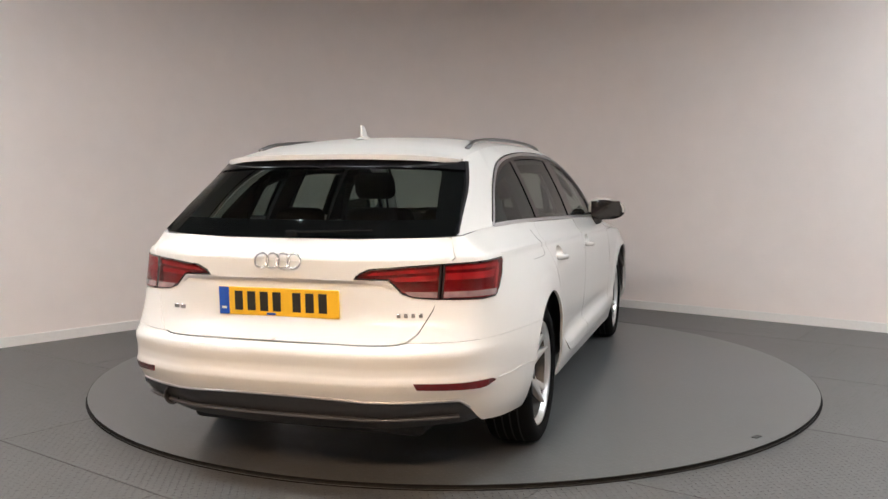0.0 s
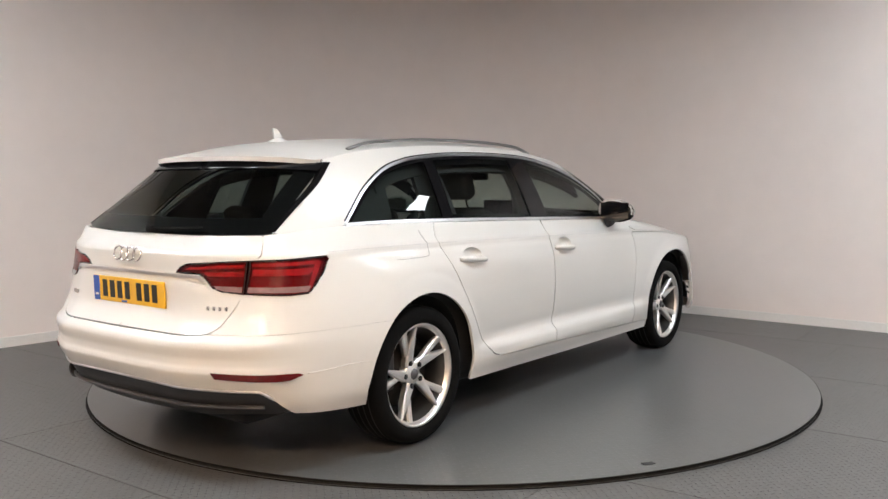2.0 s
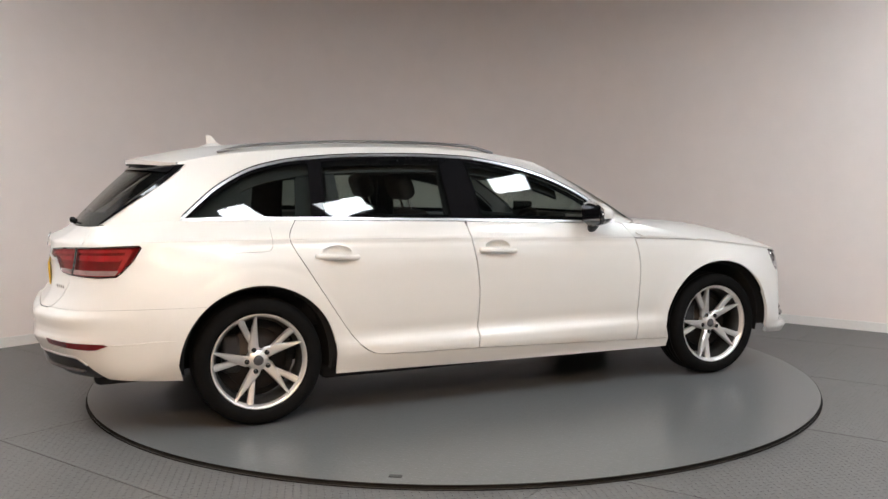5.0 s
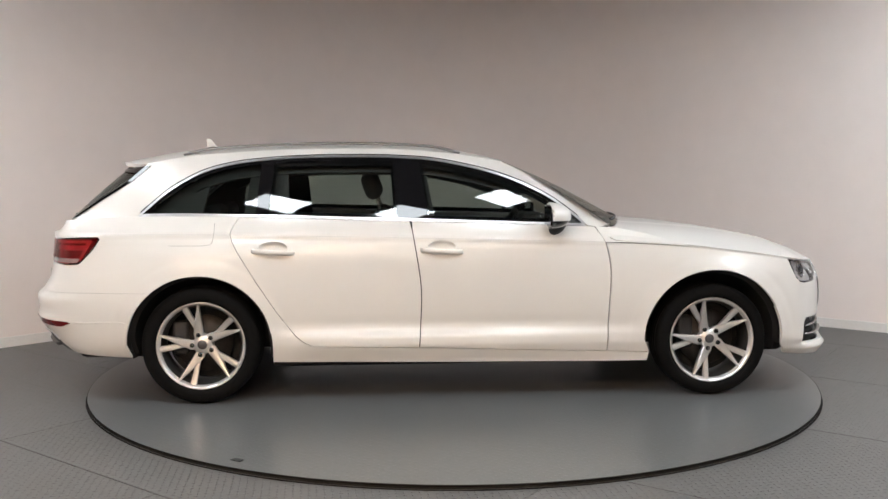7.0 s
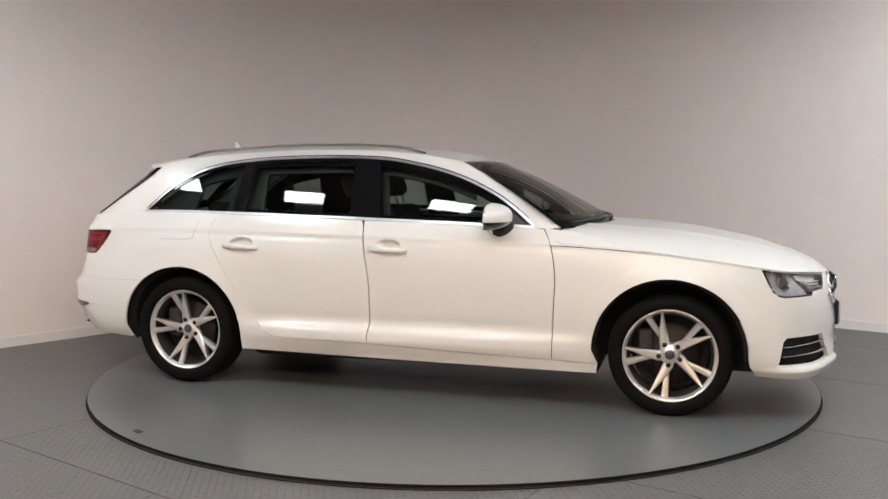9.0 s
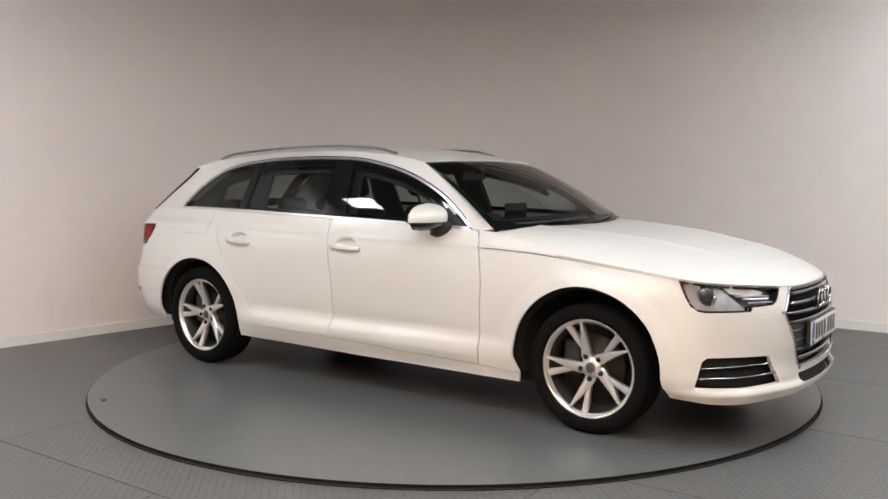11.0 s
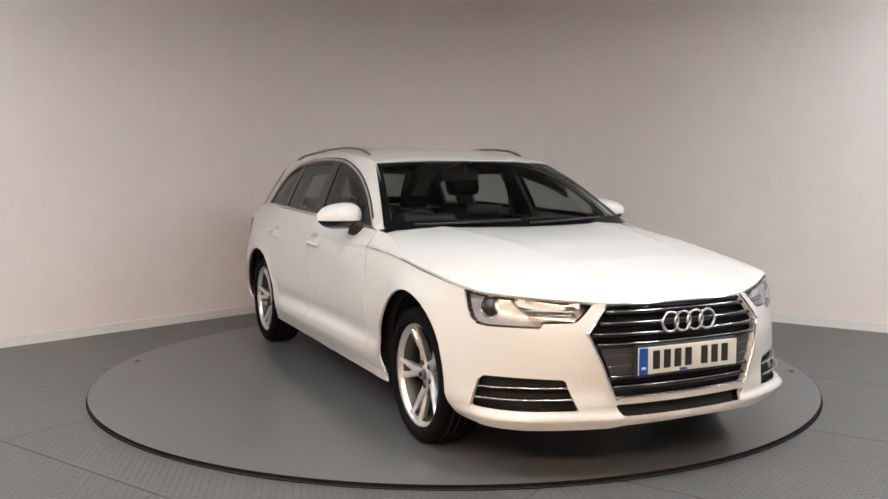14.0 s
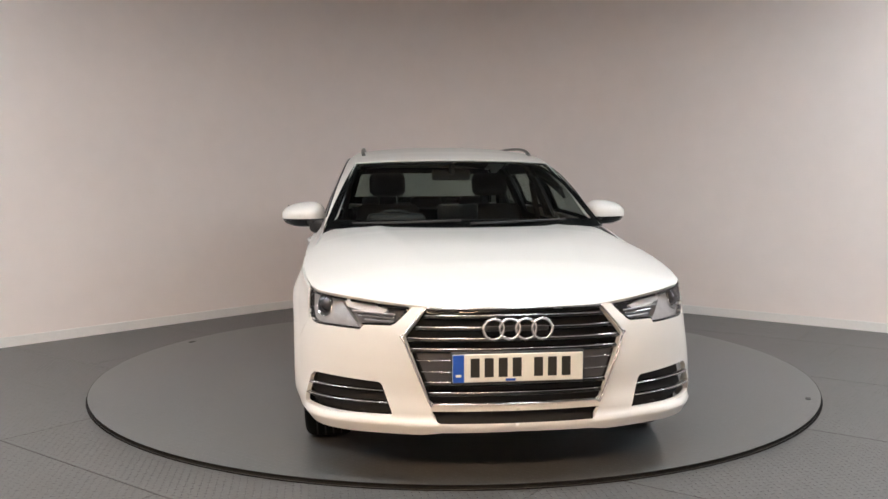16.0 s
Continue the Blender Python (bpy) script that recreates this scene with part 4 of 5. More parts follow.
for v in bm.verts:
    if v.co.z > 0.85:
        v.co.z -= 0.10 * max(0, v.co.x - 2.05) - 0.015
dash = part("dashboard", bm, cabin, estate)
part("instrument_hood", rounded_box((0.16, 0.34, 0.07), (1.88, -0.36, 0.985), r=0.03, seg=3), cabin, dash)
part("centre_screen", rounded_box((0.02, 0.24, 0.11), (1.93, 0.0, 1.02), r=0.008), GLOSS_BLACK, dash)
wheel_v, wheel_f = lathe([(0.185 + 0.014 * math.cos(a), 0.014 * math.sin(a)) for a in np.linspace(0, 2 * math.pi, 11)], 36)
steer = Matrix.Translation((1.72, -0.36, 0.86)) @ Matrix.Rotation(radians(-90), 4, "Z") @ Matrix.Rotation(radians(-22), 4, "X")
sw = part("steering_wheel", ([steer @ Vector(p) for p in wheel_v], wheel_f), TRIM, estate)
part("hub", merge(rounded_box((0.15, 0.05, 0.13), r=0.03, seg=3, turn=steer), rounded_box((0.36, 0.02, 0.045), r=0.01, turn=steer), rounded_box((0.045, 0.02, 0.18), (0, 0, 0), r=0.01, turn=steer @ Matrix.Translation((0, 0, -0.09)))), TRIM, sw)


def seat(x, y, wide, rear=False):
    name = "rear_seat" if rear else "front_seat"
    lean = Matrix.Rotation(radians(-22 if rear else -20), 4, "Y")
    ob = part(name, rounded_box((0.50, wide, 0.16), (x + 0.22, y, 0.52), r=0.06, seg=3), FABRIC, estate, "black cloth seat")
    h = 0.49 if rear else 0.56
    back = rounded_box((0.13, wide, h), (0, 0, h / 2), r=0.055, seg=4, taper=0.86)
    back.transform(Matrix.Translation((x, y, 0.52)) @ lean)
    part("backrest", back, FABRIC, ob)
    for dy in ([-wide * 0.31, 0.0, wide * 0.31] if rear else [0.0]):
        top = Matrix.Translation((x, y + dy, 0.52)) @ lean @ Matrix.Translation((0.0, 0, h))
        hh = 0.09 if rear else 0.16
        head = rounded_box((0.10, 0.25, hh), (0.0, 0, (0.02 if rear else 0.065) + hh / 2), r=0.045, seg=4)
        head.transform(top)
        part("headrest", head, FABRIC, ob)
        for k in (-0.065, 0.065):
            post = rounded_box((0.012, 0.012, 0.12), (0, k, 0.03), r=0.004)
            post.transform(top)
            part("headrest_post", post, CHROME, ob)


seat(1.165, -0.36, 0.50)
seat(1.165, 0.36, 0.50)
seat(0.22, 0.0, 1.26, rear=True)
mirror_in = part("inside_mirror", rounded_box((0.03, 0.24, 0.065), (1.62, 0, 1.245), r=0.014, seg=3), TRIM, estate)
part("stalk", rounded_box((0.06, 0.03, 0.07), (1.665, 0, 1.285), r=0.01), TRIM, mirror_in)
for s in SIDES:
    for p in ([(1.055, 0.985), (1.29, 0.985), (1.225, 1.34), (1.045, 1.35)], [(0.215, 0.985), (0.475, 0.985), (0.455, 1.33), (0.255, 1.32)]):
        part("inner_pillar", patch(p, flank, res=0.03, rim=0.02, sign=s, lift=-0.05), TRIM, estate)
    inner = [(-0.34, 1.03), (-0.02, 1.005), (0.035, 1.27), (-0.10, 1.225), (-0.30, 1.08)]
    part("quarter_trim", patch(inner, flank, res=0.03, rim=0.02, sign=s, lift=-0.05), TRIM, estate)
    xs = np.linspace(-0.05, 1.78, 34)
    over = [(x, lip(x) + 0.02) for x in xs] + [(x, lip(x) - 0.05) for x in xs[::-1]]
    part("cant_rail_trim", patch(over, flank, res=0.03, rim=0.02, sign=s, lift=-0.045), TRIM, estate)
    part("seat_belt", tube([(1.13, s * 0.62, 1.20), (1.13, s * 0.665, 0.95), (1.14, s * 0.66, 0.5)], 0.004, 0.045, n=6), TRIM, estate)

# ---- wheels ----
def make_wheel(x, s, phase, z):
    y = s * 0.748
    w = new("wheel")
    w.parent = estate
    w.location = (x, y, z)
    prof = [(0.236, -0.085), (0.246, -0.106), (0.266, -0.113), (0.292, -0.110), (0.315, -0.098), (0.325, -0.080), (0.3275, -0.05), (0.328, 0.0), (0.3275, 0.05), (0.325, 0.080), (0.315, 0.098), (0.292, 0.110), (0.266, 0.113), (0.246, 0.106), (0.236, 0.085)]
    prof = [(r if r < 0.27 else 0.27 + (r - 0.27) * (z - 0.27) / 0.058, q) for r, q in prof]
    v, f = lathe(prof, 64)
    part("tyre", (v, f), RUBBER, w, "black road tyre")
    grooves = []
    for gy in (-0.055, -0.018, 0.018, 0.055):
        grooves.append(lathe([(z + 0.0003, gy - 0.004), (z + 0.0005, gy), (z + 0.0003, gy + 0.004)], 64))
    part("tread_groove", join([(*g, True) for g in grooves]), GAP, w)
    o = s
    rim = [(0.226, -0.10 * o), (0.217, -0.06 * o), (0.204, 0.0), (0.206, 0.040 * o), (0.219, 0.072 * o), (0.2245, 0.084 * o), (0.232, 0.094 * o), (0.2395, 0.098 * o), (0.2415, 0.092 * o), (0.238, 0.084 * o)]
    rv, rf = lathe(rim[4:], 72)
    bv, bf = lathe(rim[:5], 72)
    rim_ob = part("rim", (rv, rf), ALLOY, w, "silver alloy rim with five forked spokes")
    # barrel darkened by colour for the shade inside the rim
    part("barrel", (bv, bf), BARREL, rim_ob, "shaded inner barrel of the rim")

    def spoke(stations):
        """A bevelled bar; stations: radius, angle, half width, how far out, how deep."""
        mid = [Vector((r * math.cos(radians(a)), 0, r * math.sin(radians(a)))) for r, a, *_ in stations]
        v, f = [], []
        for i, (r, a, half, out, deep) in enumerate(stations):
            d = (mid[min(i + 1, len(mid) - 1)] - mid[max(i - 1, 0)]).normalized()
            side = Vector((-d.z, 0, d.x))
            for q, dy in ((-half, -0.009), (-half * 0.72, -0.001), (0.0, 0.001), (half * 0.72, -0.001), (half, -0.009), (half * 0.8, -deep), (-half * 0.8, -deep)):
                c = mid[i] + side * q
                v.append((c.x, o * (out + dy), c.z))
        for i in range(len(stations) - 1):
            f += [(i * 7 + j, i * 7 + (j + 1) % 7, i * 7 + 7 + (j + 1) % 7, i * 7 + 7 + j) for j in range(7)]
        f += [tuple(range(7)), tuple(range(len(v) - 7, len(v)))]
        return v, f, False
    for k in range(5):
        a = phase + 72 * k
        # a blade that runs out to a point, and a wider arm set back behind it
        blade = [(0.038, a + 12, 0.026, 0.052, 0.04), (0.060, a + 8, 0.0275, 0.055, 0.04), (0.10, a - 1.0, 0.0230, 0.062, 0.04), (0.15, a - 6.0, 0.0160, 0.072, 0.04), (0.195, a - 8.5, 0.0095, 0.081, 0.03), (0.229, a - 9.5, 0.0058, 0.088, 0.02)]
        arm = [(0.070, a + 4, 0.012, 0.046, 0.03), (0.11, a + 7.5, 0.0145, 0.053, 0.03), (0.16, a + 9.3, 0.0165, 0.064, 0.03), (0.20, a + 10, 0.0180, 0.074, 0.03), (0.229, a + 10.2, 0.0195, 0.082, 0.02)]
        part("spoke", spoke(blade), ALLOY, rim_ob)
        part("spoke", spoke(arm), ALLOY, rim_ob)
    hub, hf = lathe([(0.0, 0.060 * o), (0.028, 0.060 * o), (0.034, 0.056 * o), (0.048, 0.053 * o), (0.055, 0.044 * o), (0.058, 0.010 * o)], 40)
    part("hub", (hub, hf), ALLOY, rim_ob)
    cap, cf = lathe([(0.0, 0.066 * o), (0.021, 0.066 * o), (0.026, 0.060 * o)], 30)
    part("centre_cap", (cap, cf), GREY_PLASTIC, rim_ob)
    for k in range(5):
        a = radians(phase + 9 + 72 * k)
        bv, bf = lathe([(0.0, 0.0), (0.0125, 0.0), (0.0135, -0.012)], 12)
        part("wheel_bolt", ([(p[0] + 0.057 * math.cos(a), o * (p[1] + 0.059), p[2] + 0.057 * math.sin(a)) for p in bv], bf), GLOSS_BLACK, rim_ob)
    dv, df = lathe([(0.05, 0.02 * o), (0.08, 0.0), (0.155, 0.0), (0.157, -0.004 * o), (0.157, -0.022 * o)], 48)
    part("brake_disc", (dv, df), DISC, w)
    cal = rounded_box((0.09, 0.07, 0.19), (-0.125, -0.02 * o, 0.03), r=0.02, seg=3)
    part("brake_caliper", cal, PLASTIC, w)
    bv, bf = lathe([(0.0, -0.045 * o), (0.20, -0.045 * o)], 40)
    part("back_plate", (bv, bf), GAP, w)
    return w


for s in SIDES:
    make_wheel(0.0, s, 103, 0.322)
    make_wheel(2.836, s, 110, 0.316)

# ---- front: grille, lamps, vents ----
gr = join([patch([(a, min(b, 0.704)) for a, b in GRILLE], hull, res=0.03, rim=0.0, sign=s, lift=-0.045) for s in SIDES])
grille = part("grille", gr, GAP, estate, "black grille with chrome slats")


def nose(y, z, lift=0.0):
    """A point on the nose at y (signed)."""
    u = float(un(abs(y)))
    p = hull(np.array([u]), np.array([z]))[0]
    return (p[0] + lift, math.copysign(float(p[1]), y) if y else 0.0, z)


right = [(a, b) for a, b in smooth_line(GRILLE[1:-1], 3)]
loop = [nose(a, b, 0.006) for a, b in right] + [nose(-a, b, 0.006) for a, b in right[::-1]]
dense = []
for i, p in enumerate(loop):
    q = Vector(loop[(i + 1) % len(loop)])
    n = max(1, int((q - Vector(p)).length / 0.03))
    for k in range(n):
        m = Vector(p).lerp(q, k / n)
        dense.append(nose(m.y, m.z, 0.006))
part("grille_surround", tube(dense, 0.0075, 0.011, closed=True, n=8, up=(1, 0, 0)), CHROME, grille, "chrome grille surround")
gw = lambda z: float(np.interp(z, [0.352, 0.60, 0.712], [0.343, 0.440, 0.355]))
for z in (0.689, 0.646, 0.603, 0.562, 0.516, 0.471, 0.430, 0.388):
    w = gw(z) - 0.012
    blade = [nose(y, z - 0.008, -0.014) for y in np.linspace(-w, w, 25)]
    thin = 0.44 < z < 0.54
    if not thin:
        part("slat", tube(blade, 0.034, 0.022, n=10), GLOSS_BLACK, grille)
    part("slat_edge", tube([(p[0] + (0.009 if thin else 0.014), p[1], p[2] + 0.008) for p in blade], 0.004 if thin else 0.006, 0.004 if thin else 0.0065, n=6), DARK_CHROME, grille)
field = [(0.0, 0.428), (gw(0.428) - 0.014, 0.428), (gw(0.556) - 0.014, 0.556), (0.0, 0.556)]
part("plate_panel", join([patch(field, hull, res=0.03, rim=0.015, sign=s, lift=-0.012, keep_edge=at_middle) for s in SIDES]), GREY_PLASTIC, grille, "dark grey panel round the plate")
part("plate_holder", rounded_box((0.02, 0.53, 0.13), (3.700, 0, 0.488), r=0.006), PLASTIC, grille)


def ring_badge(parent, centre, turn, size, material, thick=0.0062):
    for k in range(4):
        v, f = lathe([(size * 0.5 - thick + thick * math.cos(a), thick * math.sin(a)) for a in np.linspace(0, 2 * math.pi, 9)], 32)
        m = Matrix.Translation(centre) @ turn @ Matrix.Translation(((k - 1.5) * size * 0.70, 0, 0))
        part("ring", ([m @ Vector(p) for p in v], f), material, parent)


def number_plate(name, parent, centre, turn, base):
    """A UK plate; its characters are plain bars."""
    m = Matrix.Translation(centre) @ turn
    ob = part(name, rounded_box((0.520, 0.008, 0.111), r=0.003, seg=2, turn=m), base, parent)
    part("country_band", rounded_box((0.045, 0.002, 0.109), (0, 0, 0), r=0.0008, seg=1, turn=m @ Matrix.Translation((-0.2365, -0.0045, 0))), PLATE_B, ob)
    part("band_mark", rounded_box((0.022, 0.001, 0.010), r=0.0003, seg=1, turn=m @ Matrix.Translation((-0.2365, -0.0058, -0.028))), PLATE_W, ob)
    x = -0.195
    for k in range(7):
        if k == 4:
            x += 0.030
        part("character_bar", rounded_box((0.036, 0.002, 0.076), r=0.0008, seg=1, turn=m @ Matrix.Translation((x + 0.024, -0.0045, 0.002))), PLATE_K, ob)
        x += 0.0555
    part("maker_mark", rounded_box((0.040, 0.0015, 0.010), r=0.0005, seg=1, turn=m @ Matrix.Translation((-0.03, -0.0045, -0.047))), PLATE_B, ob)


FACE_F = Matrix.Rotation(radians(90), 4, "Z")
FACE_R = Matrix.Rotation(radians(-90), 4, "Z")
number_plate("front_number_plate", grille, (3.711, 0, 0.489), FACE_F, PLATE_W)
badge = part("badge_mount", rounded_box((0.02, 0.25, 0.02), (3.690, 0, 0.640), r=0.006), PLASTIC, grille)
ring_badge(badge, (3.708, 0, 0.640), FACE_F, 0.092, CHROME)
part("lower_intake", join([patch([(0, 0.265), (0.312, 0.265), (0.346, 0.326), (0, 0.326)], hull, res=0.03, rim=0.0, sign=s, lift=-0.05) for s in SIDES]), GAP, estate)
part("grille_cap", join([patch([(0, 0.700), (0.350, 0.700), (0.362, 0.714), (0, 0.722)], hull, res=0.02, rim=0.0, sign=s, lift=-0.006) for s in SIDES]), GLOSS_BLACK, grille)


def hull_pt(u, z, s, lift=0.0):
    p = hull(np.array([u]), np.array([z]))[0]
    q, r = hull(np.array([u + 0.01]), np.array([z]))[0], hull(np.array([u - 0.01]), np.array([z]))[0]
    n = np.array(((q - r)[1], -(q - r)[0], 0.0))
    n = n / np.linalg.norm(n)
    if n @ (p - np.array((1.37, 0, p[2]))) < 0:
        n = -n
    p = p + n * lift
    return (float(p[0]), s * float(p[1]), float(p[2]))


LAMP = [(a, b) for a, b in LAMP_REAR] + LAMP_LOW[1:] + along(crease, 0.43, 1.01, 24, -0.006)
for s in SIDES:
    lamp = part("headlight", patch(inset(LAMP, 0.001), hull, res=0.02, rim=0.0, sign=s, lift=-0.055), LAMP_GREY, estate, "clear headlight with silver insides")
    part("housing_wall", patch(LAMP, hull, res=0.012, rim=0.05, sign=s, holes=(inset(LAMP, 0.009),), lift=-0.004), GLOSS_BLACK, lamp)
    ball = [(0.862 + 0.056 * math.cos(a), 0.702 + 0.043 * math.sin(a)) for a in np.linspace(0, 2 * math.pi, 28, endpoint=False)]
    bezel = [(1.004, 0.752), (0.974, 0.69), (0.942, 0.650), (0.90, 0.637), (0.66, 0.632), (0.705, 0.69), (0.74, 0.728), (0.80, 0.744), (0.90, 0.754)]
    part("bezel", patch(bezel, hull, res=0.012, rim=0.03, sign=s, lift=-0.024, holes=(ball,)), LAMP_SILVER, lamp, "silver reflector bowl")
    part("projector_ring", tube([hull_pt(u, z, s, -0.020) for u, z in ball], 0.007, 0.007, closed=True, n=8), CHROME, lamp)
    bm = bmesh.new()
    bmesh.ops.create_uvsphere(bm, u_segments=28, v_segments=16, radius=0.043)
    bm.transform(Matrix.Translation(hull_pt(0.862, 0.702, s, -0.046)))
    for f in bm.faces:
        f.smooth = True
    part("projector", bm, PROJECTOR, lamp, "dark projector lens")
    # the clear wedge towards the grille: a white light bar over darker steps
    part("light_bar", patch([(0.735, 0.742), (0.715, 0.712), (0.640, 0.699), (0.545, 0.694), (0.520, 0.706), (0.600, 0.727)], hull, res=0.012, rim=0.012, sign=s, lift=-0.016), LAMP_WHITE, lamp, "white daytime light bar")
    for k, (z0, z1, thick) in enumerate(((0.690, 0.684, 0.008), (0.677, 0.671, 0.010), (0.661, 0.657, 0.007))):
        pts = [hull_pt(u, z0 + (z1 - z0) * (0.70 - u) / 0.22, s, -0.020) for u in np.linspace(0.690 - 0.03 * k, 0.495, 10)]
        part("light_fin", tube(pts, 0.014, thick, n=8), LAMP_SILVER if k != 1 else CHROME, lamp)
    part("lens", patch(inset(LAMP, 0.002), hull, res=0.02, rim=0.0, sign=s, lift=0.001), CLEAR, lamp, "clear lens").visible_shadow = False
    vent = part("air_vent", patch(SKIN["fog"], hull, res=0.02, rim=0.0, sign=s, lift=-0.04), GAP, estate, "black vent with chrome blades")
    for z, d in ((0.382, 0.0), (0.338, 0.0)):
        k = (0.418 - z) / 0.13
        pts = [hull_pt(u, z - 0.004 * (u - 0.5), s, -0.012) for u in np.linspace(0.552 - 0.045 * k, 0.893 + 0.035 * k, 14)]
        part("blade", tube(pts, 0.030, 0.014, n=8), GLOSS_BLACK, vent)
        pts = [hull_pt(u, z - 0.004 * (u - 0.5) + 0.003, s, 0.003) for u in np.linspace(0.552 - 0.045 * k, 0.893 + 0.035 * k, 14)]
        part("blade_edge", tube(pts, 0.004, 0.005, n=6), CHROME, vent)

# ---- rear: lamps, strip, plate, diffuser ----
def cut(poly, a, b):
    """The stretch of an outline between u = a and u = b."""
    p = np.asarray(poly, float)
    out = []
    for i in range(len(p)):
        q, r = p[i], p[(i + 1) % len(p)]
        if a <= q[0] <= b:
            out.append(tuple(q))
        for e in sorted((a, b), key=lambda e: abs(e - q[0])):
            if (q[0] - e) * (r[0] - e) < 0:
                t = (e - q[0]) / (r[0] - q[0])
                out.append((e, q[1] + t * (r[1] - q[1])))
    return out


LAMP_SPLIT = at_tail([(5.272, 0), (5.279, 0)])
OUTER, INNER = cut(TAIL_LAMP, 4.8, LAMP_SPLIT[0][0]), cut(TAIL_LAMP, LAMP_SPLIT[1][0], 5.8)
for s in SIDES:
    for name, poly, owner in (("tail_light", OUTER, estate), ("boot_light", INNER, tailgate)):
        lamp = part(name, patch(poly, hull, res=0.010, rim=0.024, sign=s, lift=0.003, holes=(inset(poly, 0.0075),)), LAMP_EDGE, owner, "red tail light with a clear lower band")
        part("reflector", patch(inset(poly, 0.006), hull, res=0.012, rim=0.0, sign=s, lift=-0.016), LAMP_DARK, lamp)
        if name == "tail_light":
            bars = (([(5.262, 0.893), (4.915, 0.900), (4.930, 0.884), (5.262, 0.880)], 0), ([(5.258, 0.869), (4.948, 0.871), (4.990, 0.843), (5.258, 0.843)], -0.006))
            clear = [(5.264, 0.799), (4.990, 0.799), (5.008, 0.776), (5.264, 0.777)]
            fin = [(4.950, 0.893), (4.905, 0.893), (4.985, 0.790), (5.005, 0.790)]
        else:
            bars = (([(5.292, 0.889), (5.53, 0.873), (5.56, 0.860), (5.292, 0.874)], 0), ([(5.292, 0.862), (5.475, 0.854), (5.445, 0.838), (5.292, 0.840)], -0.006))
            clear = [(5.288, 0.799), (5.410, 0.801), (5.392, 0.786), (5.36, 0.780), (5.288, 0.777)]
            fin = None
        for k, (bar, lift) in enumerate(bars):
            part("light_bar", patch(at_tail(bar), hull, res=0.010, rim=0.006, sign=s, lift=lift - 0.002), LAMP_GUIDE, lamp)
        if fin:
            part("bright_rib", patch(at_tail(fin), hull, res=0.010, rim=0.006, sign=s, lift=0.0), LAMP_GUIDE, lamp)
        part("lens", patch(inset(poly, 0.006), hull, res=0.010, rim=0.0, sign=s, lift=0.004), RED_GLASS, lamp, "clear red outer lens").visible_shadow = False
        part("reversing_lens", patch(at_tail(clear), hull, res=0.010, rim=0.003, sign=s, lift=0.006), SMOKE_LENS, lamp)
    refl = [(5.345, 0.470), (5.335, 0.445), (5.10, 0.430), (5.065, 0.431), (5.01, 0.449), (5.03, 0.458)]
    part("rear_reflector", patch(at_tail(refl), hull, res=0.010, rim=0.008, sign=s, lift=0.004), DEEP_RED, estate, "slim red reflector")
strip = [(U_TAIL, 0.845), (5.60, 0.842), (5.475, 0.839), (5.452, 0.815), (5.465, 0.813), (5.49, 0.829), (5.60, 0.831), (U_TAIL, 0.832)]
part("boot_strip", both([(U_TAIL, b) if a == U_TAIL else at_tail([(a, b)])[0] for a, b in strip], hull, res=0.008, rim=0.008, lift=0.005), ALU, tailgate, "satin metal boot strip")


def tail_x(z):
    return float(hull(np.array([U_TAIL]), np.array([z]))[0][0])


number_plate("rear_number_plate", tailgate, (tail_x(0.75) - 0.006, 0.0, 0.750), FACE_R @ Matrix.Rotation(radians(2), 4, "X"), PLATE_Y)
mount = part("badge_mount", rounded_box((0.012, 0.2, 0.008), (tail_x(0.912) + 0.004, 0.0, 0.912), r=0.002), PAINT, tailgate)
ring_badge(mount, (tail_x(0.912) - 0.008, 0.0, 0.912), FACE_R @ Matrix.Rotation(radians(-12), 4, "X"), 0.066, CHROME, 0.0042)


def tail_pt(y, z, lift):
    p = hull(np.array([float(ut(abs(y)))]), np.array([z]))[0]
    return (float(p[0]) - lift, y, z)


# maker's model marks as plain bars
for y0, n, w in ((0.500, 2, 0.032), (-0.475, 4, 0.020)):
    for k in range(n):
        y = y0 - k * (w + 0.006) - w / 2
        part("badge_bar", rounded_box((0.005, w * 0.8, 0.017), tail_pt(y, 0.712, 0.003), r=0.002), CHROME, tailgate, "small chrome badge bar")
DIFF = DIFFUSER_TOP[:6] + at_tail([(5.137, 0.292), (5.20, 0.276), (5.45, 0.262)]) + [(U_TAIL, 0.255)]
diffuser = part("rear_diffuser", both(DIFF, hull, res=0.016, rim=0.03, lift=-0.004), PLASTIC, estate, "dark grey rear diffuser")
edge = [hull_pt(a, b + 0.002, -1, 0.002) for a, b in smooth_line(DIFFUSER_TOP[:6], 5)]
edge = edge[::-1] + [(p[0], -p[1], p[2]) for p in edge[1:]]
part("diffuser_trim", tube(edge, 0.008, 0.010, n=8), ALU, diffuser)
mid = [hull_pt(a, b, -1, 0.004) for a, b in smooth_line([(U_TAIL, 0.318), (5.7, 0.317), (5.45, 0.315), (5.25, 0.318)], 4)]
mid = mid[::-1] + [(p[0], -p[1], p[2]) for p in mid[1:]]
part("diffuser_ledge", tube(mid, 0.030, 0.016, n=8), GREY_PLASTIC, diffuser)
for y in (0.52, 0.60):
    v, f = lathe([(0.026, 0.10), (0.036, 0.09), (0.038, 0.0), (0.034, -0.004), (0.031, 0.004), (0.030, 0.09)], 28)
    m = Matrix.Translation((-0.915 + 0.09 * (y > 0.55), y, 0.335)) @ FACE_R
    part("exhaust_pipe", ([m @ Vector(p) for p in v], f), PLASTIC, estate, "dark round exhaust tip")
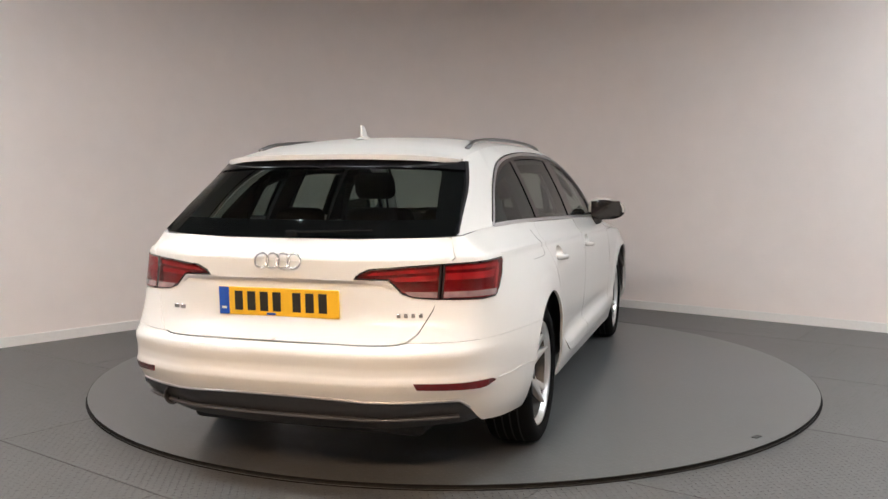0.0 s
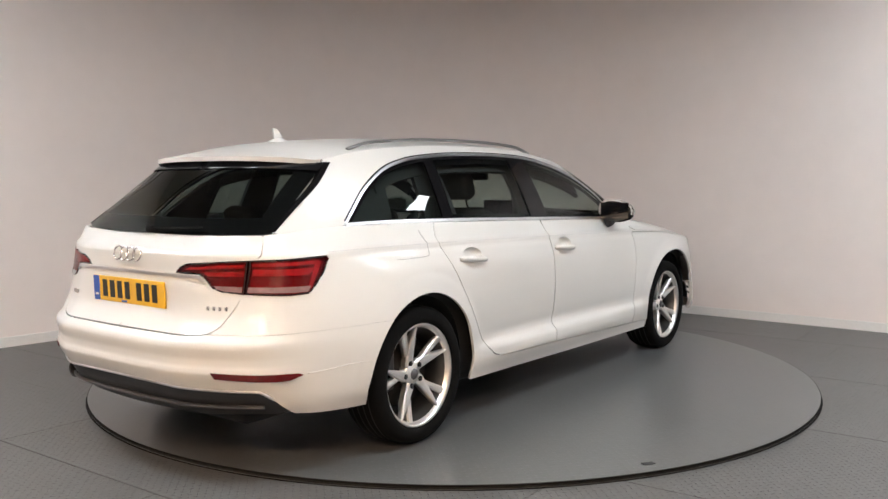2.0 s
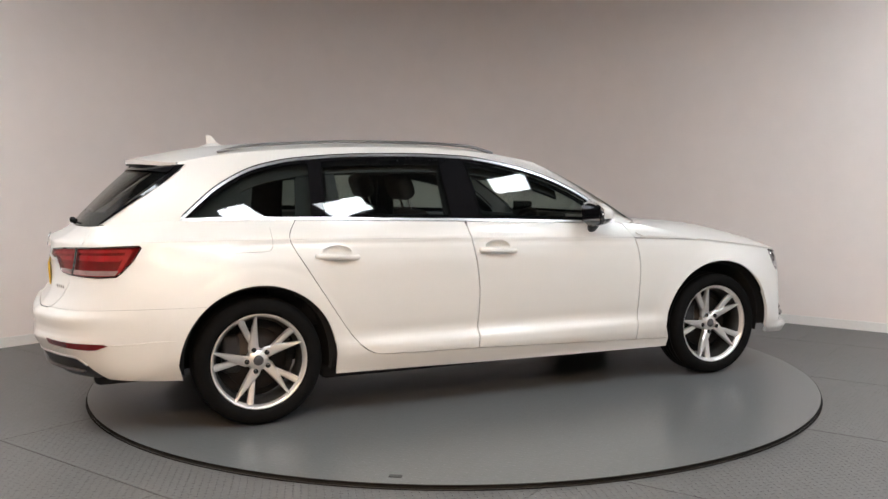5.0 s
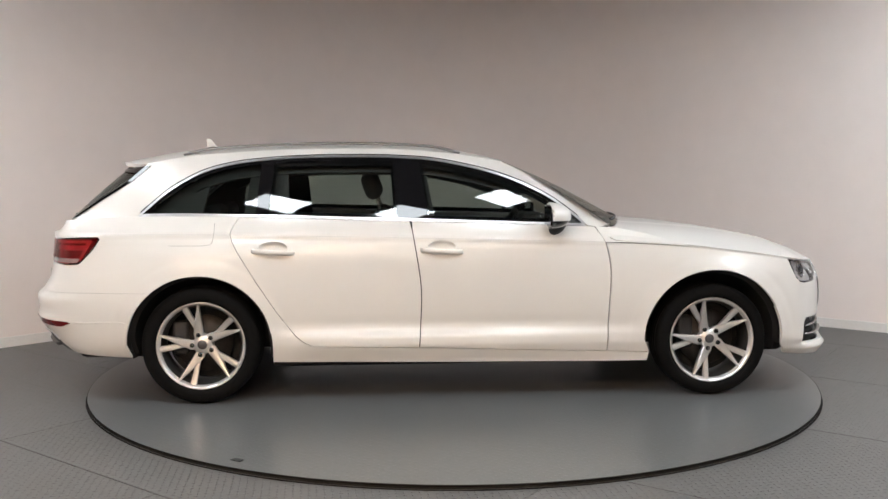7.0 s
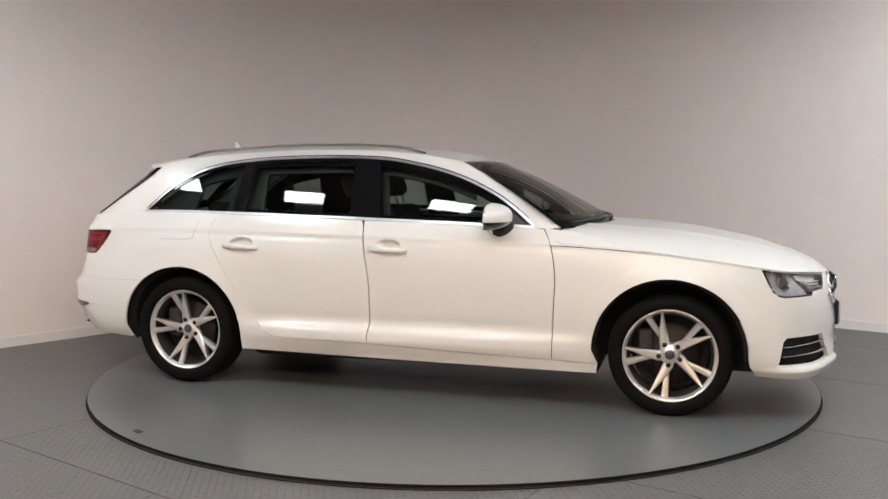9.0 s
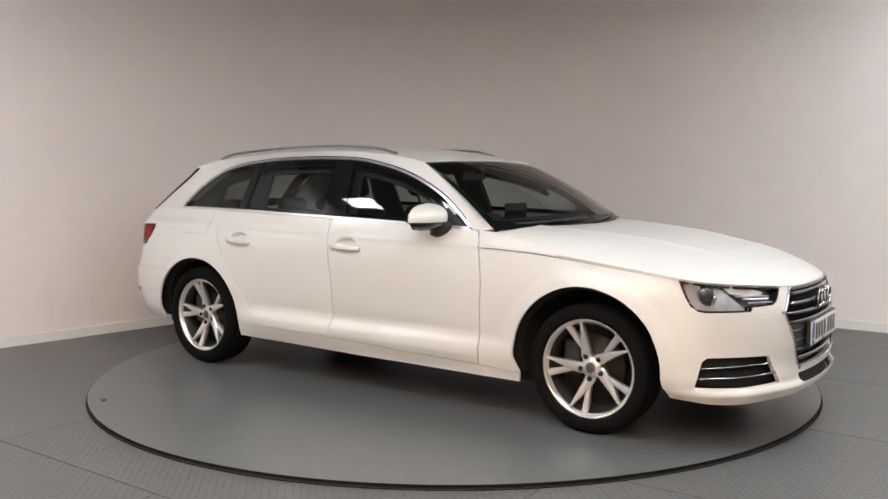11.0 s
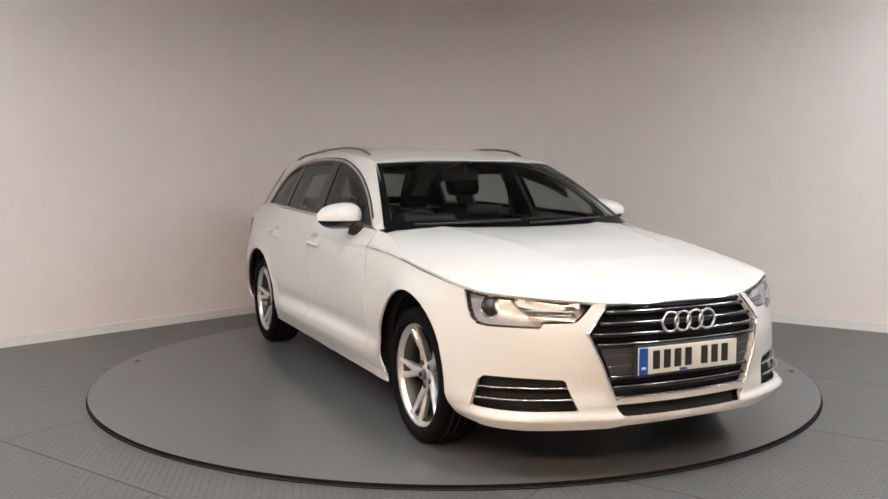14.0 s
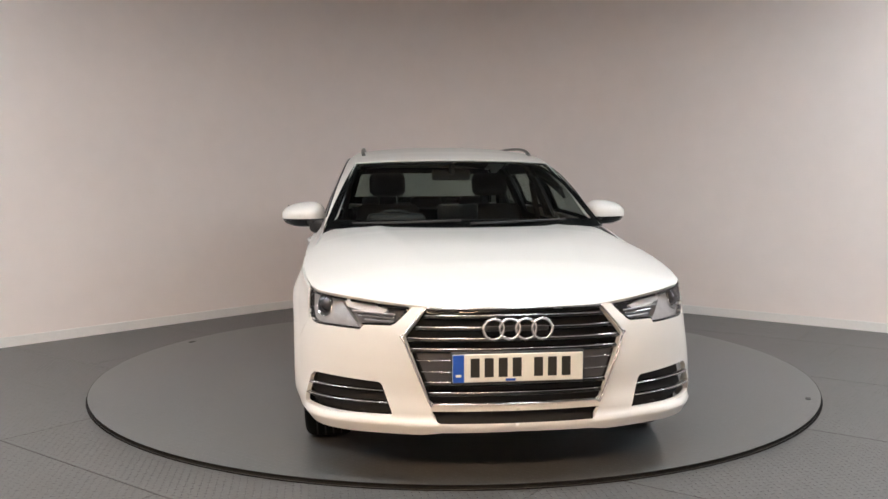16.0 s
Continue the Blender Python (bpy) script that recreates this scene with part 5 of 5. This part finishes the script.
# rear wiper
wiper = part("rear_wiper", tube([tuple(rg(np.array([a]), np.array([0.03 + 0.05 * a]))[0] * np.array((1, -1, 1)) + np.array((-0.014, 0, 0.010))) for a in np.linspace(0.0, 0.52, 10)], 0.009, 0.010, n=8), RUBBER, estate)
part("wiper_pivot", rounded_box((0.03, 0.05, 0.03), (-0.828, 0.0, 1.010), r=0.01), RUBBER, wiper)
# front wipers
for y0, y1 in ((-0.62, -0.05), (0.0, 0.55)):
    pts = []
    for y in np.linspace(y0, y1, 10):
        a = abs(y) / 0.70
        p = ws(np.array([a]), np.array([0.035 + 0.06 * abs(y - y0)]))[0]
        pts.append((float(p[0]) + 0.008, y, float(p[2]) + 0.010))
    part("windscreen_wiper", tube(pts, 0.012, 0.014, n=6), PLASTIC, estate)

# door mirrors
for s in SIDES:
    bm = bmesh.new()
    bmesh.ops.create_uvsphere(bm, u_segments=32, v_segments=20, radius=1.0)
    for v in bm.verts:
        x, y, z = v.co
        r = max(abs(x), 1e-6)
        v.co = Vector((0.128 * x if x > 0 else 0.020 * x, 0.124 * math.copysign(abs(y) ** 0.80, y), 0.078 * math.copysign(abs(z) ** 0.82, z)))
        k = (v.co.y + 0.124) / 0.248
        v.co.z *= 1.06 - 0.26 * k
        v.co.z += 0.005 - 0.012 * k
        v.co.x -= 0.035 * k * (v.co.x > 0)
    for f in bm.faces:
        f.smooth = True
    low = bm.copy()
    cut_z = -0.022
    bmesh.ops.bisect_plane(bm, geom=list(bm.verts) + list(bm.edges) + list(bm.faces), plane_co=(0, 0, cut_z), plane_no=(0, 0, 1), clear_inner=True)
    bmesh.ops.bisect_plane(bm, geom=list(bm.verts) + list(bm.edges) + list(bm.faces), plane_co=(-0.012, 0, 0), plane_no=(1, 0, 0), clear_inner=True)
    for v in low.verts:
        v.co *= 0.965
    at = Matrix.Translation((1.906, s * 0.900, 1.020)) @ Matrix.Diagonal((1, s, 1, 1))
    bm.transform(at)
    low.transform(at)
    if s < 0:
        bmesh.ops.reverse_faces(bm, faces=list(bm.faces))
        bmesh.ops.reverse_faces(low, faces=list(low.faces))
    mir = part("door_mirror", low, GLOSS_BLACK, estate, "white-capped door mirror with a black base")
    part("cap", bm, PAINT, mir, "white painted cap")
    part("arm", tube([(1.985, s * 0.765, 0.940), (1.965, s * 0.80, 0.950), (1.945, s * 0.850, 0.968)], 0.11, 0.062, n=12, up=(0, 1, 0)), PLASTIC, mir)
    part("mirror_glass", rounded_box((0.004, 0.19, 0.10), (1.889, s * 0.893, 1.022), r=0.0018, seg=2), GLOSS_BLACK, mir)


def motions():
    rows, table = [], []
    for k, deg in enumerate(TURN):
        a = radians(deg)
        x, y = CAR_X * math.cos(a) - CAR_Y * math.sin(a), CAR_X * math.sin(a) + CAR_Y * math.cos(a)
        rows.append((k * 0.5, pose(x, y, 0, 0, 0, deg + CAR_TURN)))
        table.append((k * 0.5, pose(0, 0, 0, 0, 0, deg)))
    walk(estate, rows)
    walk(turntable, table)


motions()
